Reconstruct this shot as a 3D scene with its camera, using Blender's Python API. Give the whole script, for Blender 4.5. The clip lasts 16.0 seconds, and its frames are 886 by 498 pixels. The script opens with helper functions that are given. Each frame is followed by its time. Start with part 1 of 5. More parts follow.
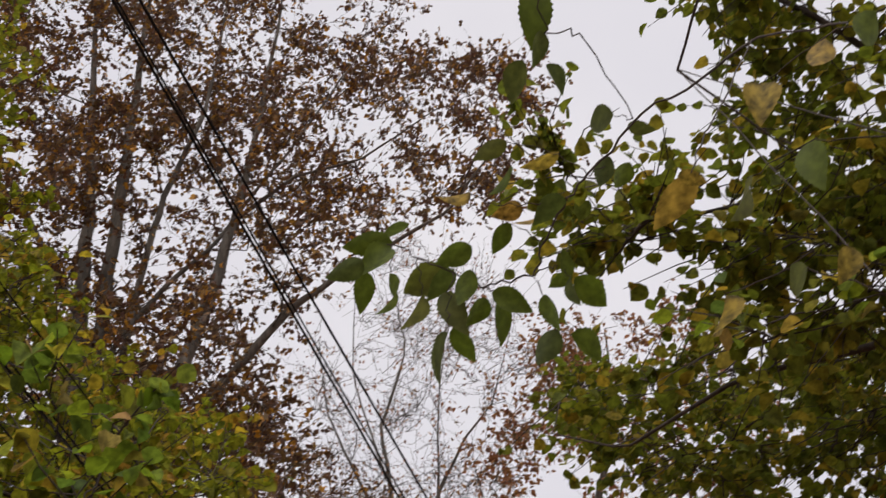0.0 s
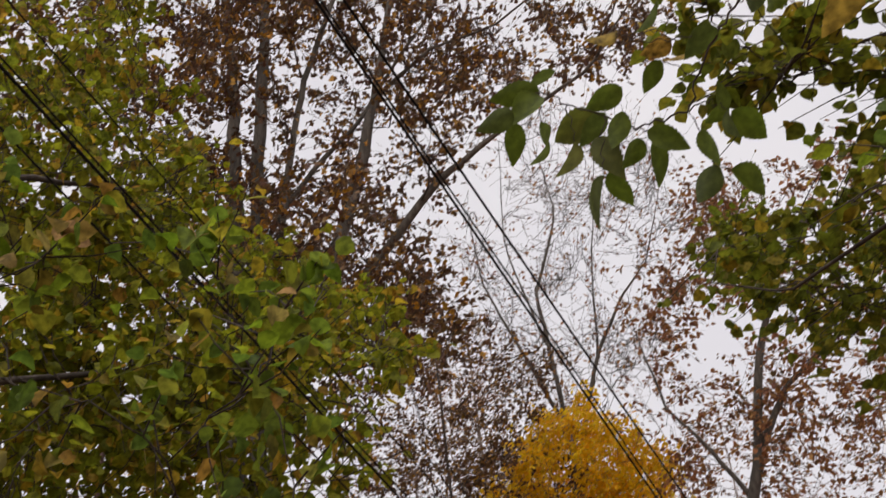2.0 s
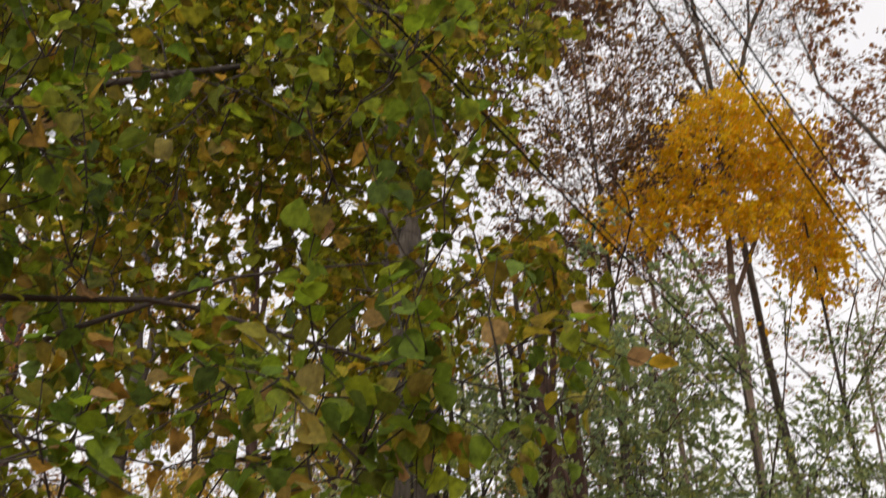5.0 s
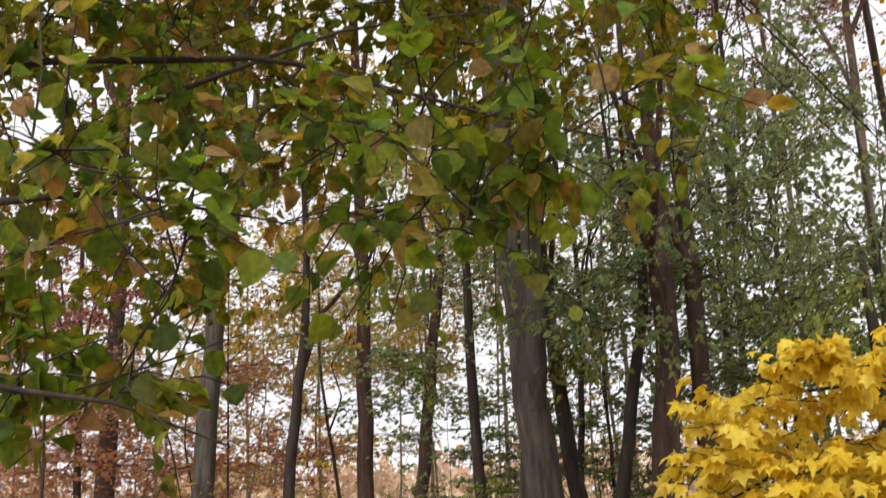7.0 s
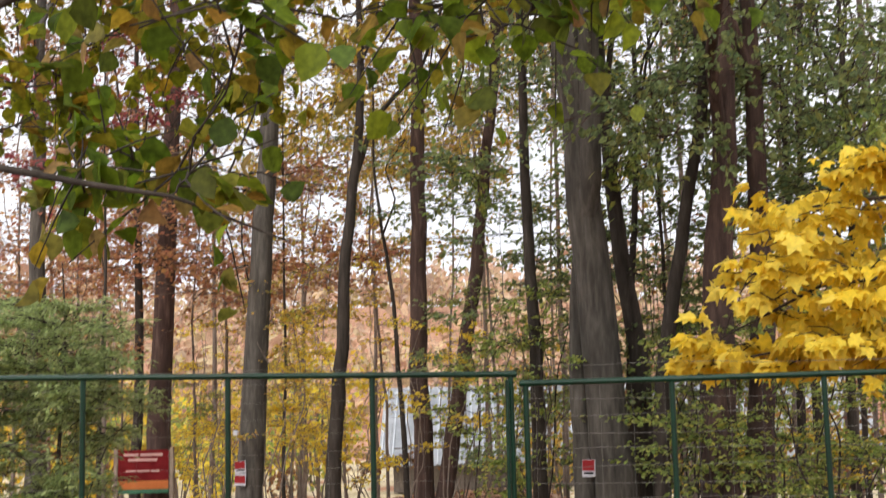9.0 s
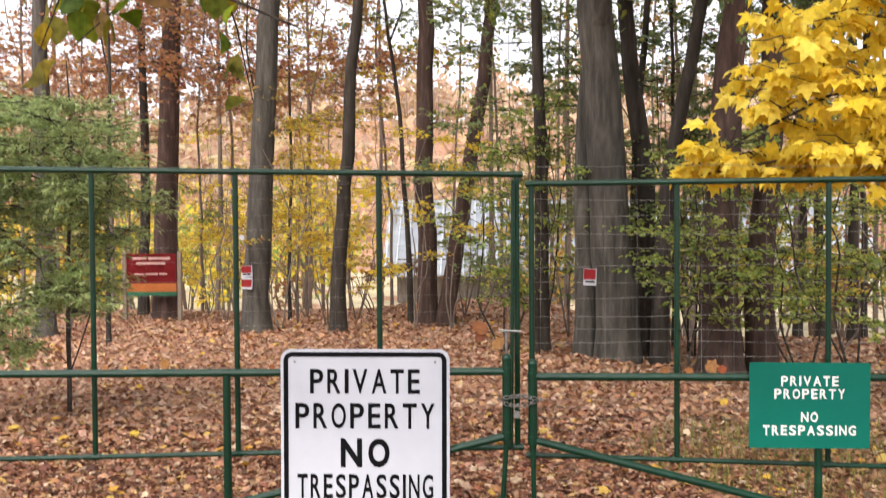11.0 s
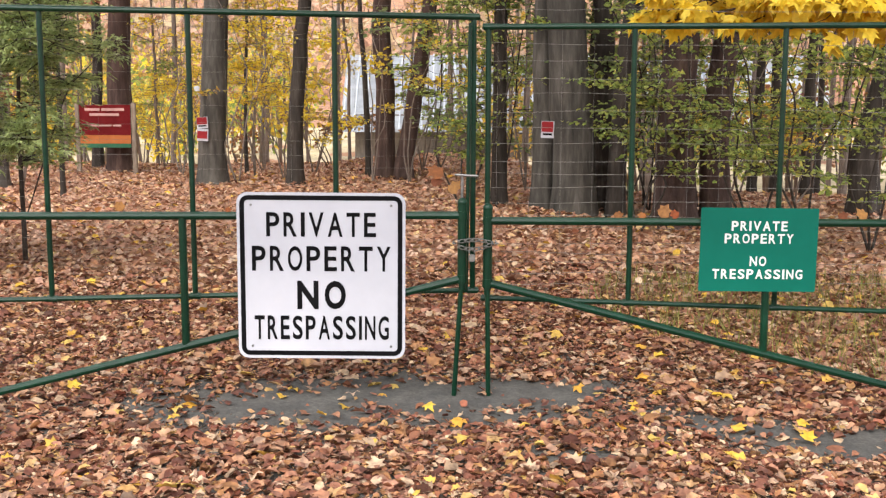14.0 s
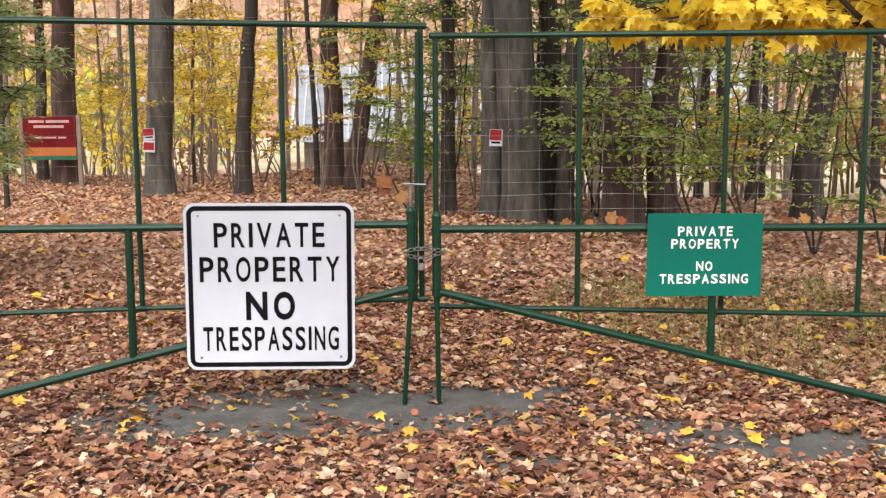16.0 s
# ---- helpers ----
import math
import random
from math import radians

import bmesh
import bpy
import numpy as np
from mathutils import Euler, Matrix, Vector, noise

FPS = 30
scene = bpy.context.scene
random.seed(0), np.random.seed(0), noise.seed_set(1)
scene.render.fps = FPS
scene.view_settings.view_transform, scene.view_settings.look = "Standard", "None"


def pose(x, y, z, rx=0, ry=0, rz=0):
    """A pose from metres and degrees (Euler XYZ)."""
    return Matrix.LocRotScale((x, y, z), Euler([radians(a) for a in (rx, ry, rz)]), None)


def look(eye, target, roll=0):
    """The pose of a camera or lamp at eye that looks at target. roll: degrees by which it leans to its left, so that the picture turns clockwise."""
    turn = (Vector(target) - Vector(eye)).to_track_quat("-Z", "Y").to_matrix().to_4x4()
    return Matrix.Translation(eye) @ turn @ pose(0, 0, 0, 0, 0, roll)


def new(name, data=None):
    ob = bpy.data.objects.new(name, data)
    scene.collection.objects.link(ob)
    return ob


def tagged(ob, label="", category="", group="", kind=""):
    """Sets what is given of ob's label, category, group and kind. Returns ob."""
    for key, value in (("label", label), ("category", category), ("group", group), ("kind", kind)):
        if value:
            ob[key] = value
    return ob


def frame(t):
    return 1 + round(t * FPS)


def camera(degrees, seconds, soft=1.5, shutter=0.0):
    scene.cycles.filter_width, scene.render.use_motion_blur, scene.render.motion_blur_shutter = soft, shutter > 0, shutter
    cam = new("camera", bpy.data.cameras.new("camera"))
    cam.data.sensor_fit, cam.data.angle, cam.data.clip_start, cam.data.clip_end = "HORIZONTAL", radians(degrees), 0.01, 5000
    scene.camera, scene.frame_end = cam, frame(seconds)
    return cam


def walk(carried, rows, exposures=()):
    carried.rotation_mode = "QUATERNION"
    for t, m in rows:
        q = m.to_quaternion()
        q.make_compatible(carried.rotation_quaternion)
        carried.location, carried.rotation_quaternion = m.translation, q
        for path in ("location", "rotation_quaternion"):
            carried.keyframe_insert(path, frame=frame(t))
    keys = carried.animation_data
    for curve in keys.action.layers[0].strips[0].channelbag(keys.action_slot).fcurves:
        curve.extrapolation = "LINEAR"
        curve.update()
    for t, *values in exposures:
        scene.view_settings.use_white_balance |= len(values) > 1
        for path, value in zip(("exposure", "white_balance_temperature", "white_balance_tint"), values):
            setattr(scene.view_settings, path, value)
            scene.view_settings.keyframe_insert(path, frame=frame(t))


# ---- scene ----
FOV = 40.9
cam = camera(FOV, 16.0, soft=1.3, shutter=0.55)


def held(x, y, z, yaw, pitch, roll):
    """A hand-held camera at a place, turned to its left by yaw, tilted up by pitch, leaning by roll."""
    return pose(x, y, z, 0, 0, yaw) @ pose(0, 0, 0, 90 + pitch, 0, 0) @ pose(0, 0, 0, 0, 0, -roll)


PATH = [  # seconds, place, yaw, pitch, roll
    (0, 0.057, -0.134, 1.742, -28.39, 47.17, 10.74),
    (0.5, 0.063, -0.120, 1.743, -25.21, 46.21, 9.82),
    (1, 0.063, -0.103, 1.746, -22.23, 44.99, 9.10),
    (1.5, 0.058, -0.101, 1.737, -19.59, 43.60, 8.29),
    (2, 0.052, -0.090, 1.735, -17.27, 42.03, 7.47),
    (2.5, 0.046, -0.082, 1.729, -15.23, 40.34, 6.76),
    (3, 0.041, -0.079, 1.721, -13.49, 38.51, 5.94),
    (3.2, 0.038, -0.075, 1.718, -12.85, 37.69, 5.67),
    (5.3, 0.038, -0.072, 1.718, -6.17, 25.77, 3.08),
    (5.5, 0.034, -0.069, 1.717, -5.43, 24.43, 3.00),
    (6, 0.029, -0.054, 1.722, -3.71, 21.27, 2.82),
    (6.5, 0.022, -0.032, 1.724, -2.36, 18.59, 2.70),
    (7, 0.016, -0.025, 1.725, -1.32, 16.21, 2.85),
    (7.5, 0.012, -0.017, 1.724, -0.48, 13.97, 2.75),
    (8, 0.009, -0.008, 1.725, 0.26, 11.70, 2.40),
    (8.5, 0.005, 0.005, 1.717, 1.02, 9.35, 1.90),
    (9, -0.001, 0.012, 1.710, 1.62, 6.98, 1.45),
    (9.2, 0.006, 0.017, 1.705, 1.95, 5.97, 1.20),
    (11.3, -0.012, 0.013, 1.624, 1.73, -3.27, 0.13),
    (11.5, -0.012, 0.011, 1.619, 1.48, -4.22, -0.05),
    (12, -0.012, 0.008, 1.599, 0.89, -6.25, -0.43),
    (12.5, -0.004, 0.005, 1.585, 0.46, -7.61, -0.47),
    (13, -0.005, 0.001, 1.575, 0.27, -8.34, -0.40),
    (13.5, -0.003, 0.003, 1.572, 0.17, -8.57, -0.27),
    (14, -0.000, 0.000, 1.569, -0.00, -8.74, -0.14),
    (14.5, 0.001, -0.006, 1.569, -0.35, -8.81, 0.00),
    (15, 0.001, -0.008, 1.569, -0.89, -8.65, 0.14),
    (15.5, 0.005, -0.008, 1.568, -1.69, -8.45, 0.19),
    (16, 0.009, -0.003, 1.568, -2.39, -8.31, 0.24),
]
walk(cam, [(r[0], held(*r[1:])) for r in PATH], exposures=[(0, 0.06, 6700, 13), (3.2, 0.10, 6900, 13), (5.3, 0.45, 6950, 9), (7, 0.58, 6700, 8), (9.2, 0.82, 6500, 8), (11.3, 1.18, 6500, 9), (13, 1.2, 6500, 9), (16, 1.2, 6500, 9)])

# ---- sky and sun: an overcast autumn noon ----
world = bpy.data.worlds.new("overcast_sky")
scene.world = world
world.use_nodes = True
wn, wl = world.node_tree.nodes, world.node_tree.links
wn.clear()
sky = wn.new("ShaderNodeTexSky")
sky.sky_type, sky.sun_disc = "NISHITA", False
sky.sun_elevation, sky.sun_rotation = radians(47), radians(201)
sky.air_density, sky.dust_density, sky.ozone_density = 1.0, 4.0, 1.0
pale = wn.new("ShaderNodeHueSaturation")
pale.inputs["Saturation"].default_value = 0.25
wl.new(sky.outputs[0], pale.inputs["Color"])
cloud = wn.new("ShaderNodeTexNoise")
cloud.inputs["Scale"].default_value, cloud.inputs["Detail"].default_value = 2.2, 5.0
ramp = wn.new("ShaderNodeValToRGB")
ramp.color_ramp.elements[0].position, ramp.color_ramp.elements[0].color = 0.3, (7.2, 7.3, 8.1, 1)
ramp.color_ramp.elements[1].position, ramp.color_ramp.elements[1].color = 0.7, (8.6, 8.6, 9.1, 1)
wl.new(cloud.outputs["Fac"], ramp.inputs[0])
veil = wn.new("ShaderNodeMixRGB")
veil.inputs[0].default_value = 0.85
wl.new(pale.outputs[0], veil.inputs[1])
wl.new(ramp.outputs[0], veil.inputs[2])
back = wn.new("ShaderNodeBackground")
back.inputs["Strength"].default_value = 0.1
wl.new(veil.outputs[0], back.inputs["Color"])
wout = wn.new("ShaderNodeOutputWorld")
wl.new(back.outputs[0], wout.inputs[0])

sun = new("sun", bpy.data.lights.new("sun", "SUN"))
sun.data.energy, sun.data.angle, sun.data.color = 2.6, radians(70), (1.0, 0.96, 0.9)
sun.matrix_world = look((0, 0, 30), (10, 26, 0))

# ---- materials ----


def nodes_of(name):
    m = bpy.data.materials.new(name)
    m.use_nodes = True
    n, l = m.node_tree.nodes, m.node_tree.links
    n.clear()
    out = n.new("ShaderNodeOutputMaterial")
    return m, n, l, out


def ramp_node(n, stops):
    r = n.new("ShaderNodeValToRGB")
    while len(r.color_ramp.elements) < len(stops):
        r.color_ramp.elements.new(0.5)
    for e, (at, c) in zip(r.color_ramp.elements, stops):
        e.position, e.color = at, (*c, 1)
    return r


def leaf_material(name, colours, through_light=0.35, rough=0.5, blotch=0.5, per_object=False):
    """Leaves: a colour for each leaf out of the row given, blotched, letting light through."""
    m, n, l, out = nodes_of(name)
    if per_object:
        pick = n.new("ShaderNodeObjectInfo").outputs["Random"]
    else:
        pick = n.new("ShaderNodeNewGeometry").outputs["Random Per Island"]
    stops = [(i / max(1, len(colours) - 1), c) for i, c in enumerate(colours)]
    r = ramp_node(n, stops)
    l.new(pick, r.inputs[0])
    co = n.new("ShaderNodeTexCoord")
    nz = n.new("ShaderNodeTexNoise")
    nz.inputs["Scale"].default_value, nz.inputs["Detail"].default_value = 3.5 if per_object else 28, 3
    l.new(co.outputs["Object"], nz.inputs["Vector"])
    patch = ramp_node(n, [(0.35, (1 - blotch, 1 - blotch, 1 - blotch)), (0.65, (1 + 0.3 * blotch, 1 + 0.25 * blotch, 1))])
    l.new(nz.outputs["Fac"], patch.inputs[0])
    mul = n.new("ShaderNodeMixRGB")
    mul.blend_type = "MULTIPLY"
    mul.inputs[0].default_value = 1
    l.new(r.outputs[0], mul.inputs[1])
    l.new(patch.outputs[0], mul.inputs[2])
    b = n.new("ShaderNodeBsdfPrincipled")
    b.inputs["Roughness"].default_value = rough
    b.inputs["Specular IOR Level"].default_value = 0.18
    l.new(mul.outputs[0], b.inputs["Base Color"])
    tr = n.new("ShaderNodeBsdfTranslucent")
    l.new(mul.outputs[0], tr.inputs["Color"])
    mix = n.new("ShaderNodeMixShader")
    mix.inputs[0].default_value = through_light
    l.new(b.outputs[0], mix.inputs[1])
    l.new(tr.outputs[0], mix.inputs[2])
    l.new(mix.outputs[0], out.inputs[0])
    return m


def rough_material(name, stops, scale=(1, 1, 1), size=6.0, detail=6.0, rough=0.9, bump=0.5, fine=0.0, metal=0.0, spec=0.3):
    """A grained surface: a noise, stretched by scale, through a row of colours, and relief from the same noise."""
    m, n, l, out = nodes_of(name)
    co = n.new("ShaderNodeTexCoord")
    mp = n.new("ShaderNodeMapping")
    mp.inputs["Scale"].default_value = scale
    l.new(co.outputs["Object"], mp.inputs["Vector"])
    nz = n.new("ShaderNodeTexNoise")
    nz.inputs["Scale"].default_value, nz.inputs["Detail"].default_value = size, detail
    nz.inputs["Roughness"].default_value = 0.65
    l.new(mp.outputs[0], nz.inputs["Vector"])
    r = ramp_node(n, stops)
    l.new(nz.outputs["Fac"], r.inputs[0])
    big = n.new("ShaderNodeTexNoise")
    big.inputs["Scale"].default_value, big.inputs["Detail"].default_value = size * 0.13, 3
    l.new(co.outputs["Object"], big.inputs["Vector"])
    shade = ramp_node(n, [(0.3, (0.7, 0.7, 0.72)), (0.7, (1.15, 1.12, 1.1))])
    l.new(big.outputs["Fac"], shade.inputs[0])
    mul = n.new("ShaderNodeMixRGB")
    mul.blend_type = "MULTIPLY"
    mul.inputs[0].default_value = 1
    l.new(r.outputs[0], mul.inputs[1])
    l.new(shade.outputs[0], mul.inputs[2])
    b = n.new("ShaderNodeBsdfPrincipled")
    b.inputs["Roughness"].default_value, b.inputs["Metallic"].default_value = rough, metal
    b.inputs["Specular IOR Level"].default_value = spec
    l.new(mul.outputs[0], b.inputs["Base Color"])
    if bump:
        bp = n.new("ShaderNodeBump")
        bp.inputs["Strength"].default_value, bp.inputs["Distance"].default_value = bump, 0.02
        l.new(nz.outputs["Fac"], bp.inputs["Height"])
        l.new(bp.outputs[0], b.inputs["Normal"])
    l.new(b.outputs[0], out.inputs[0])
    return m


GREENS = [(0.36, 0.20, 0.04), (0.085, 0.12, 0.018), (0.42, 0.28, 0.03), (0.085, 0.135, 0.03), (0.120, 0.195, 0.014), (0.175, 0.255, 0.017), (0.40, 0.24, 0.12), (0.215, 0.290, 0.023), (0.250, 0.305, 0.023), (0.100, 0.165, 0.023), (0.195, 0.270, 0.030), (0.400, 0.340, 0.035), (0.14, 0.225, 0.040), (0.160, 0.230, 0.019), (0.185, 0.265, 0.021), (0.075, 0.115, 0.017), (0.105, 0.175, 0.026), (0.36, 0.22, 0.065)]
GREEN = leaf_material("green_leaves", GREENS, 0.62, 0.6)
OLIVE = leaf_material("turning_green_leaves", [(0.170, 0.205, 0.014), (0.235, 0.260, 0.017), (0.29, 0.295, 0.021), (0.165, 0.200, 0.019), (0.50, 0.33, 0.03), (0.205, 0.240, 0.022), (0.19, 0.220, 0.017), (0.37, 0.21, 0.036), (0.150, 0.190, 0.019), (0.26, 0.265, 0.019), (0.11, 0.135, 0.018), (0.21, 0.230, 0.017)], 0.66, 0.6)
ELM = leaf_material("elm_leaves", [(0.110, 0.140, 0.015), (0.145, 0.180, 0.018), (0.195, 0.210, 0.020), (0.110, 0.135, 0.020), (0.42, 0.30, 0.033), (0.135, 0.175, 0.026), (0.095, 0.118, 0.020), (0.165, 0.190, 0.020), (0.235, 0.215, 0.026), (0.080, 0.100, 0.017)], 0.55, 0.6)
ROSE = leaf_material("pinkish_russet_leaves", [(0.50, 0.22, 0.15), (0.58, 0.30, 0.15), (0.42, 0.17, 0.13), (0.60, 0.36, 0.14), (0.48, 0.25, 0.17)], 0.5)
CRIMSON = leaf_material("crimson_leaves", [(0.34, 0.08, 0.10), (0.40, 0.12, 0.13), (0.28, 0.07, 0.08), (0.38, 0.17, 0.13)], 0.45)
GREEN_NEAR = leaf_material("near_green_leaf", GREENS, 0.6, per_object=True, blotch=0.4)
SPRIG_NEAR = leaf_material("sprig_green_leaf", [(0.08, 0.115, 0.014), (0.10, 0.14, 0.016), (0.075, 0.10, 0.03), (0.12, 0.13, 0.02)], 0.5, per_object=True, blotch=0.4)
YELLOW_NEAR = leaf_material("near_yellow_leaf", [(0.30, 0.24, 0.04), (0.36, 0.22, 0.05), (0.22, 0.20, 0.03)], 0.5, per_object=True, blotch=0.8)
UNDER = leaf_material("shrub_leaves", [(0.215, 0.310, 0.085), (0.290, 0.390, 0.100), (0.360, 0.455, 0.130), (0.470, 0.520, 0.150), (0.205, 0.285, 0.100), (0.630, 0.590, 0.140), (0.260, 0.350, 0.115)], 0.55)
COOL = leaf_material("bluish_green_leaves", [(0.180, 0.265, 0.130), (0.240, 0.325, 0.155), (0.310, 0.370, 0.145), (0.170, 0.240, 0.125), (0.400, 0.410, 0.140)], 0.55)
OAK = leaf_material("brown_oak_leaves", [(0.42, 0.23, 0.03), (0.13, 0.09, 0.045), (0.20, 0.115, 0.05), (0.08, 0.05, 0.035), (0.115, 0.066, 0.045), (0.15, 0.08, 0.045), (0.09, 0.06, 0.05), (0.12, 0.08, 0.04), (0.50, 0.25, 0.03), (0.10, 0.06, 0.05), (0.14, 0.07, 0.05), (0.22, 0.13, 0.04)], 0.25)
RUSSET = leaf_material("russet_leaves", [(0.25, 0.110, 0.065), (0.34, 0.150, 0.070), (0.28, 0.150, 0.070), (0.40, 0.210, 0.070), (0.20, 0.089, 0.070), (0.17, 0.120, 0.055)], 0.4)
GOLD = leaf_material("gold_leaves", [(0.800, 0.441, 0.012), (0.820, 0.499, 0.016), (0.780, 0.557, 0.020), (0.700, 0.487, 0.020), (0.840, 0.383, 0.016)], 0.5, blotch=0.25)
YELLOWS = [(0.86, 0.62, 0.045), (0.90, 0.68, 0.07), (0.86, 0.68, 0.09), (0.90, 0.72, 0.13), (0.80, 0.58, 0.04)]
YELLOW = leaf_material("yellow_leaves", YELLOWS, 0.45, blotch=0.2)
MAPLE_NEAR = leaf_material("maple_leaf", YELLOWS, 0.45, per_object=True, blotch=0.2)
SAPLING = leaf_material("sapling_leaves", [(0.90, 0.68, 0.05), (0.86, 0.70, 0.09), (0.90, 0.62, 0.06), (0.78, 0.70, 0.13), (0.88, 0.56, 0.07)], 0.66, blotch=0.2)
MIXED = leaf_material("turning_leaves", [(0.28, 0.32, 0.07), (0.50, 0.43, 0.08), (0.68, 0.50, 0.08), (0.72, 0.44, 0.10), (0.36, 0.34, 0.09), (0.58, 0.31, 0.12), (0.74, 0.57, 0.09)], 0.55)
CEDAR = leaf_material("hemlock_needles", [(0.308, 0.400, 0.144), (0.374, 0.475, 0.198), (0.484, 0.562, 0.270), (0.242, 0.335, 0.126)], 0.45)
# Lightened and greyed: aerial haze is put into the hillside leaf colours.
HILL = leaf_material("hazed_hillside_leaves", [(0.58, 0.36, 0.25), (0.54, 0.37, 0.28), (0.62, 0.44, 0.28), (0.52, 0.40, 0.31), (0.58, 0.35, 0.27), (0.52, 0.43, 0.26), (0.62, 0.50, 0.31), (0.46, 0.34, 0.29), (0.60, 0.40, 0.23)], 0.3)
LITTER = leaf_material("fallen_leaves", [(0.11, 0.040, 0.028), (0.38, 0.170, 0.105), (0.53, 0.31, 0.20), (0.20, 0.070, 0.047), (0.70, 0.51, 0.36), (0.070, 0.029, 0.022), (0.46, 0.23, 0.11), (0.30, 0.10, 0.070), (0.60, 0.39, 0.15), (0.41, 0.21, 0.155), (0.14, 0.055, 0.043), (0.65, 0.45, 0.33), (0.26, 0.107, 0.077), (0.10, 0.038, 0.029), (0.45, 0.22, 0.145), (0.22, 0.076, 0.052), (0.09, 0.036, 0.028)], 0.12, 0.45, 0.45)
# Lighter mix than LITTER: brighter light on the far floor put into its colour.
LITTER_FAR_LIT = leaf_material("lit_fallen_leaves", [(0.20, 0.075, 0.045), (0.50, 0.26, 0.17), (0.62, 0.38, 0.26), (0.30, 0.12, 0.08), (0.74, 0.54, 0.40), (0.13, 0.05, 0.035), (0.54, 0.28, 0.16), (0.40, 0.16, 0.11), (0.66, 0.45, 0.22), (0.48, 0.26, 0.20), (0.68, 0.48, 0.37), (0.34, 0.15, 0.10)], 0.12, 0.5, 0.4)
LITTER_GOLD = leaf_material("fallen_yellow_leaves", [(0.66, 0.40, 0.045), (0.60, 0.42, 0.12), (0.62, 0.32, 0.05), (0.70, 0.46, 0.07)], 0.12, 0.5, 0.3)
BARK = rough_material("grey_bark", [(0.3, (0.030, 0.027, 0.023)), (0.5, (0.074, 0.066, 0.056)), (0.72, (0.135, 0.122, 0.106))], (2.6, 2.6, 0.42), 5, 7, 0.95, 0.9)
BARK_DARK = rough_material("dark_bark", [(0.3, (0.020, 0.016, 0.013)), (0.55, (0.050, 0.040, 0.033)), (0.75, (0.099, 0.083, 0.071))], (2.8, 2.8, 0.45), 5, 7, 0.95, 1.0)
BARK_BROWN = rough_material("brown_bark", [(0.3, (0.029, 0.017, 0.015)), (0.55, (0.078, 0.048, 0.039)), (0.75, (0.149, 0.097, 0.082))], (2.8, 2.8, 0.45), 5, 7, 0.95, 1.0)
# Distance haze put into the bark colour; also the golden maple's own pale grey.
MID_BARK = rough_material("pale_hazed_bark", [(0.3, (0.12, 0.092, 0.075)), (0.7, (0.25, 0.20, 0.165))], (6, 6, 1), 4, 4, 0.95, 0.2)
# Pinkish and pale, with the haze before the hill put into the bark.
FAR_BARK = rough_material("far_hazed_bark", [(0.3, (0.26, 0.18, 0.14)), (0.7, (0.42, 0.31, 0.25))], (1, 1, 1), 2, 3, 0.95, 0.0)
TWIG = rough_material("twig_bark", [(0.3, (0.025, 0.019, 0.015)), (0.7, (0.06, 0.046, 0.037))], (1, 1, 1), 20, 3, 0.9, 0.2)
SOIL = rough_material("leaf_mould", [(0.3, (0.12, 0.062, 0.038)), (0.45, (0.32, 0.165, 0.095)), (0.6, (0.44, 0.25, 0.16)), (0.75, (0.54, 0.36, 0.25))], (1, 1, 1), 11, 9, 0.95, 0.6)
ASPHALT = rough_material("worn_asphalt", [(0.3, (0.054, 0.052, 0.048)), (0.55, (0.092, 0.088, 0.082)), (0.75, (0.140, 0.134, 0.123))], (0.950, 0.950, 0.930), 60, 8, 0.9, 0.35)
GREEN_PAINT = rough_material("green_paint", [(0.3, (0.001, 0.020, 0.009)), (0.58, (0.002, 0.029, 0.014)), (0.74, (0.006, 0.045, 0.025)), (0.82, (0.05, 0.09, 0.065))], (1, 1, 1), 9, 7, 0.30, 0.2, spec=0.32)
WHITE_SHEET = rough_material("white_sign_sheet", [(0.3, (0.456, 0.465, 0.521)), (0.7, (0.502, 0.512, 0.567))], (0.930, 0.930, 0.930), 4, 4, 0.45, 0.02, spec=0.3)
BLACK_PRINT = rough_material("black_print", [(0.3, (0.004, 0.004, 0.005)), (0.7, (0.008, 0.008, 0.009))], (1, 1, 1), 12, 3, 0.6, 0.0, spec=0.04)
GREEN_SHEET = rough_material("green_sign_sheet", [(0.3, (0.001, 0.104, 0.072)), (0.7, (0.002, 0.122, 0.086))], (1, 1, 1), 4, 4, 0.5, 0.02, spec=0.15)
PALE_PRINT = rough_material("faded_print", [(0.3, (0.50, 0.26, 0.24)), (0.7, (0.58, 0.34, 0.31))], (1, 1, 1), 9, 3, 0.5, 0.0)
LAWN = rough_material("pale_dry_meadow", [(0.3, (0.30, 0.27, 0.13)), (0.5, (0.46, 0.38, 0.24)), (0.7, (0.58, 0.48, 0.36))], (1, 1, 1), 3, 7, 0.95, 0.3)
WHITE_PRINT = rough_material("white_print", [(0.3, (0.663, 0.680, 0.663)), (0.7, (0.731, 0.739, 0.722))], (1, 1, 1), 9, 3, 0.5, 0.0)
STEEL = rough_material("galvanised_steel", [(0.3, (0.176, 0.176, 0.171)), (0.7, (0.303, 0.303, 0.292))], (1, 1, 1), 30, 4, 0.42, 0.1, metal=0.9)
WIRE = rough_material("galvanised_wire", [(0.3, (0.170, 0.162, 0.149)), (0.7, (0.306, 0.293, 0.272))], (0.850, 0.850, 0.850), 20, 3, 0.6, 0.0, metal=0.3)
CABLE = rough_material("black_cable", [(0.3, (0.010, 0.010, 0.011)), (0.7, (0.022, 0.022, 0.024))], (1, 1, 1), 10, 3, 0.8, 0.0, spec=0.05)
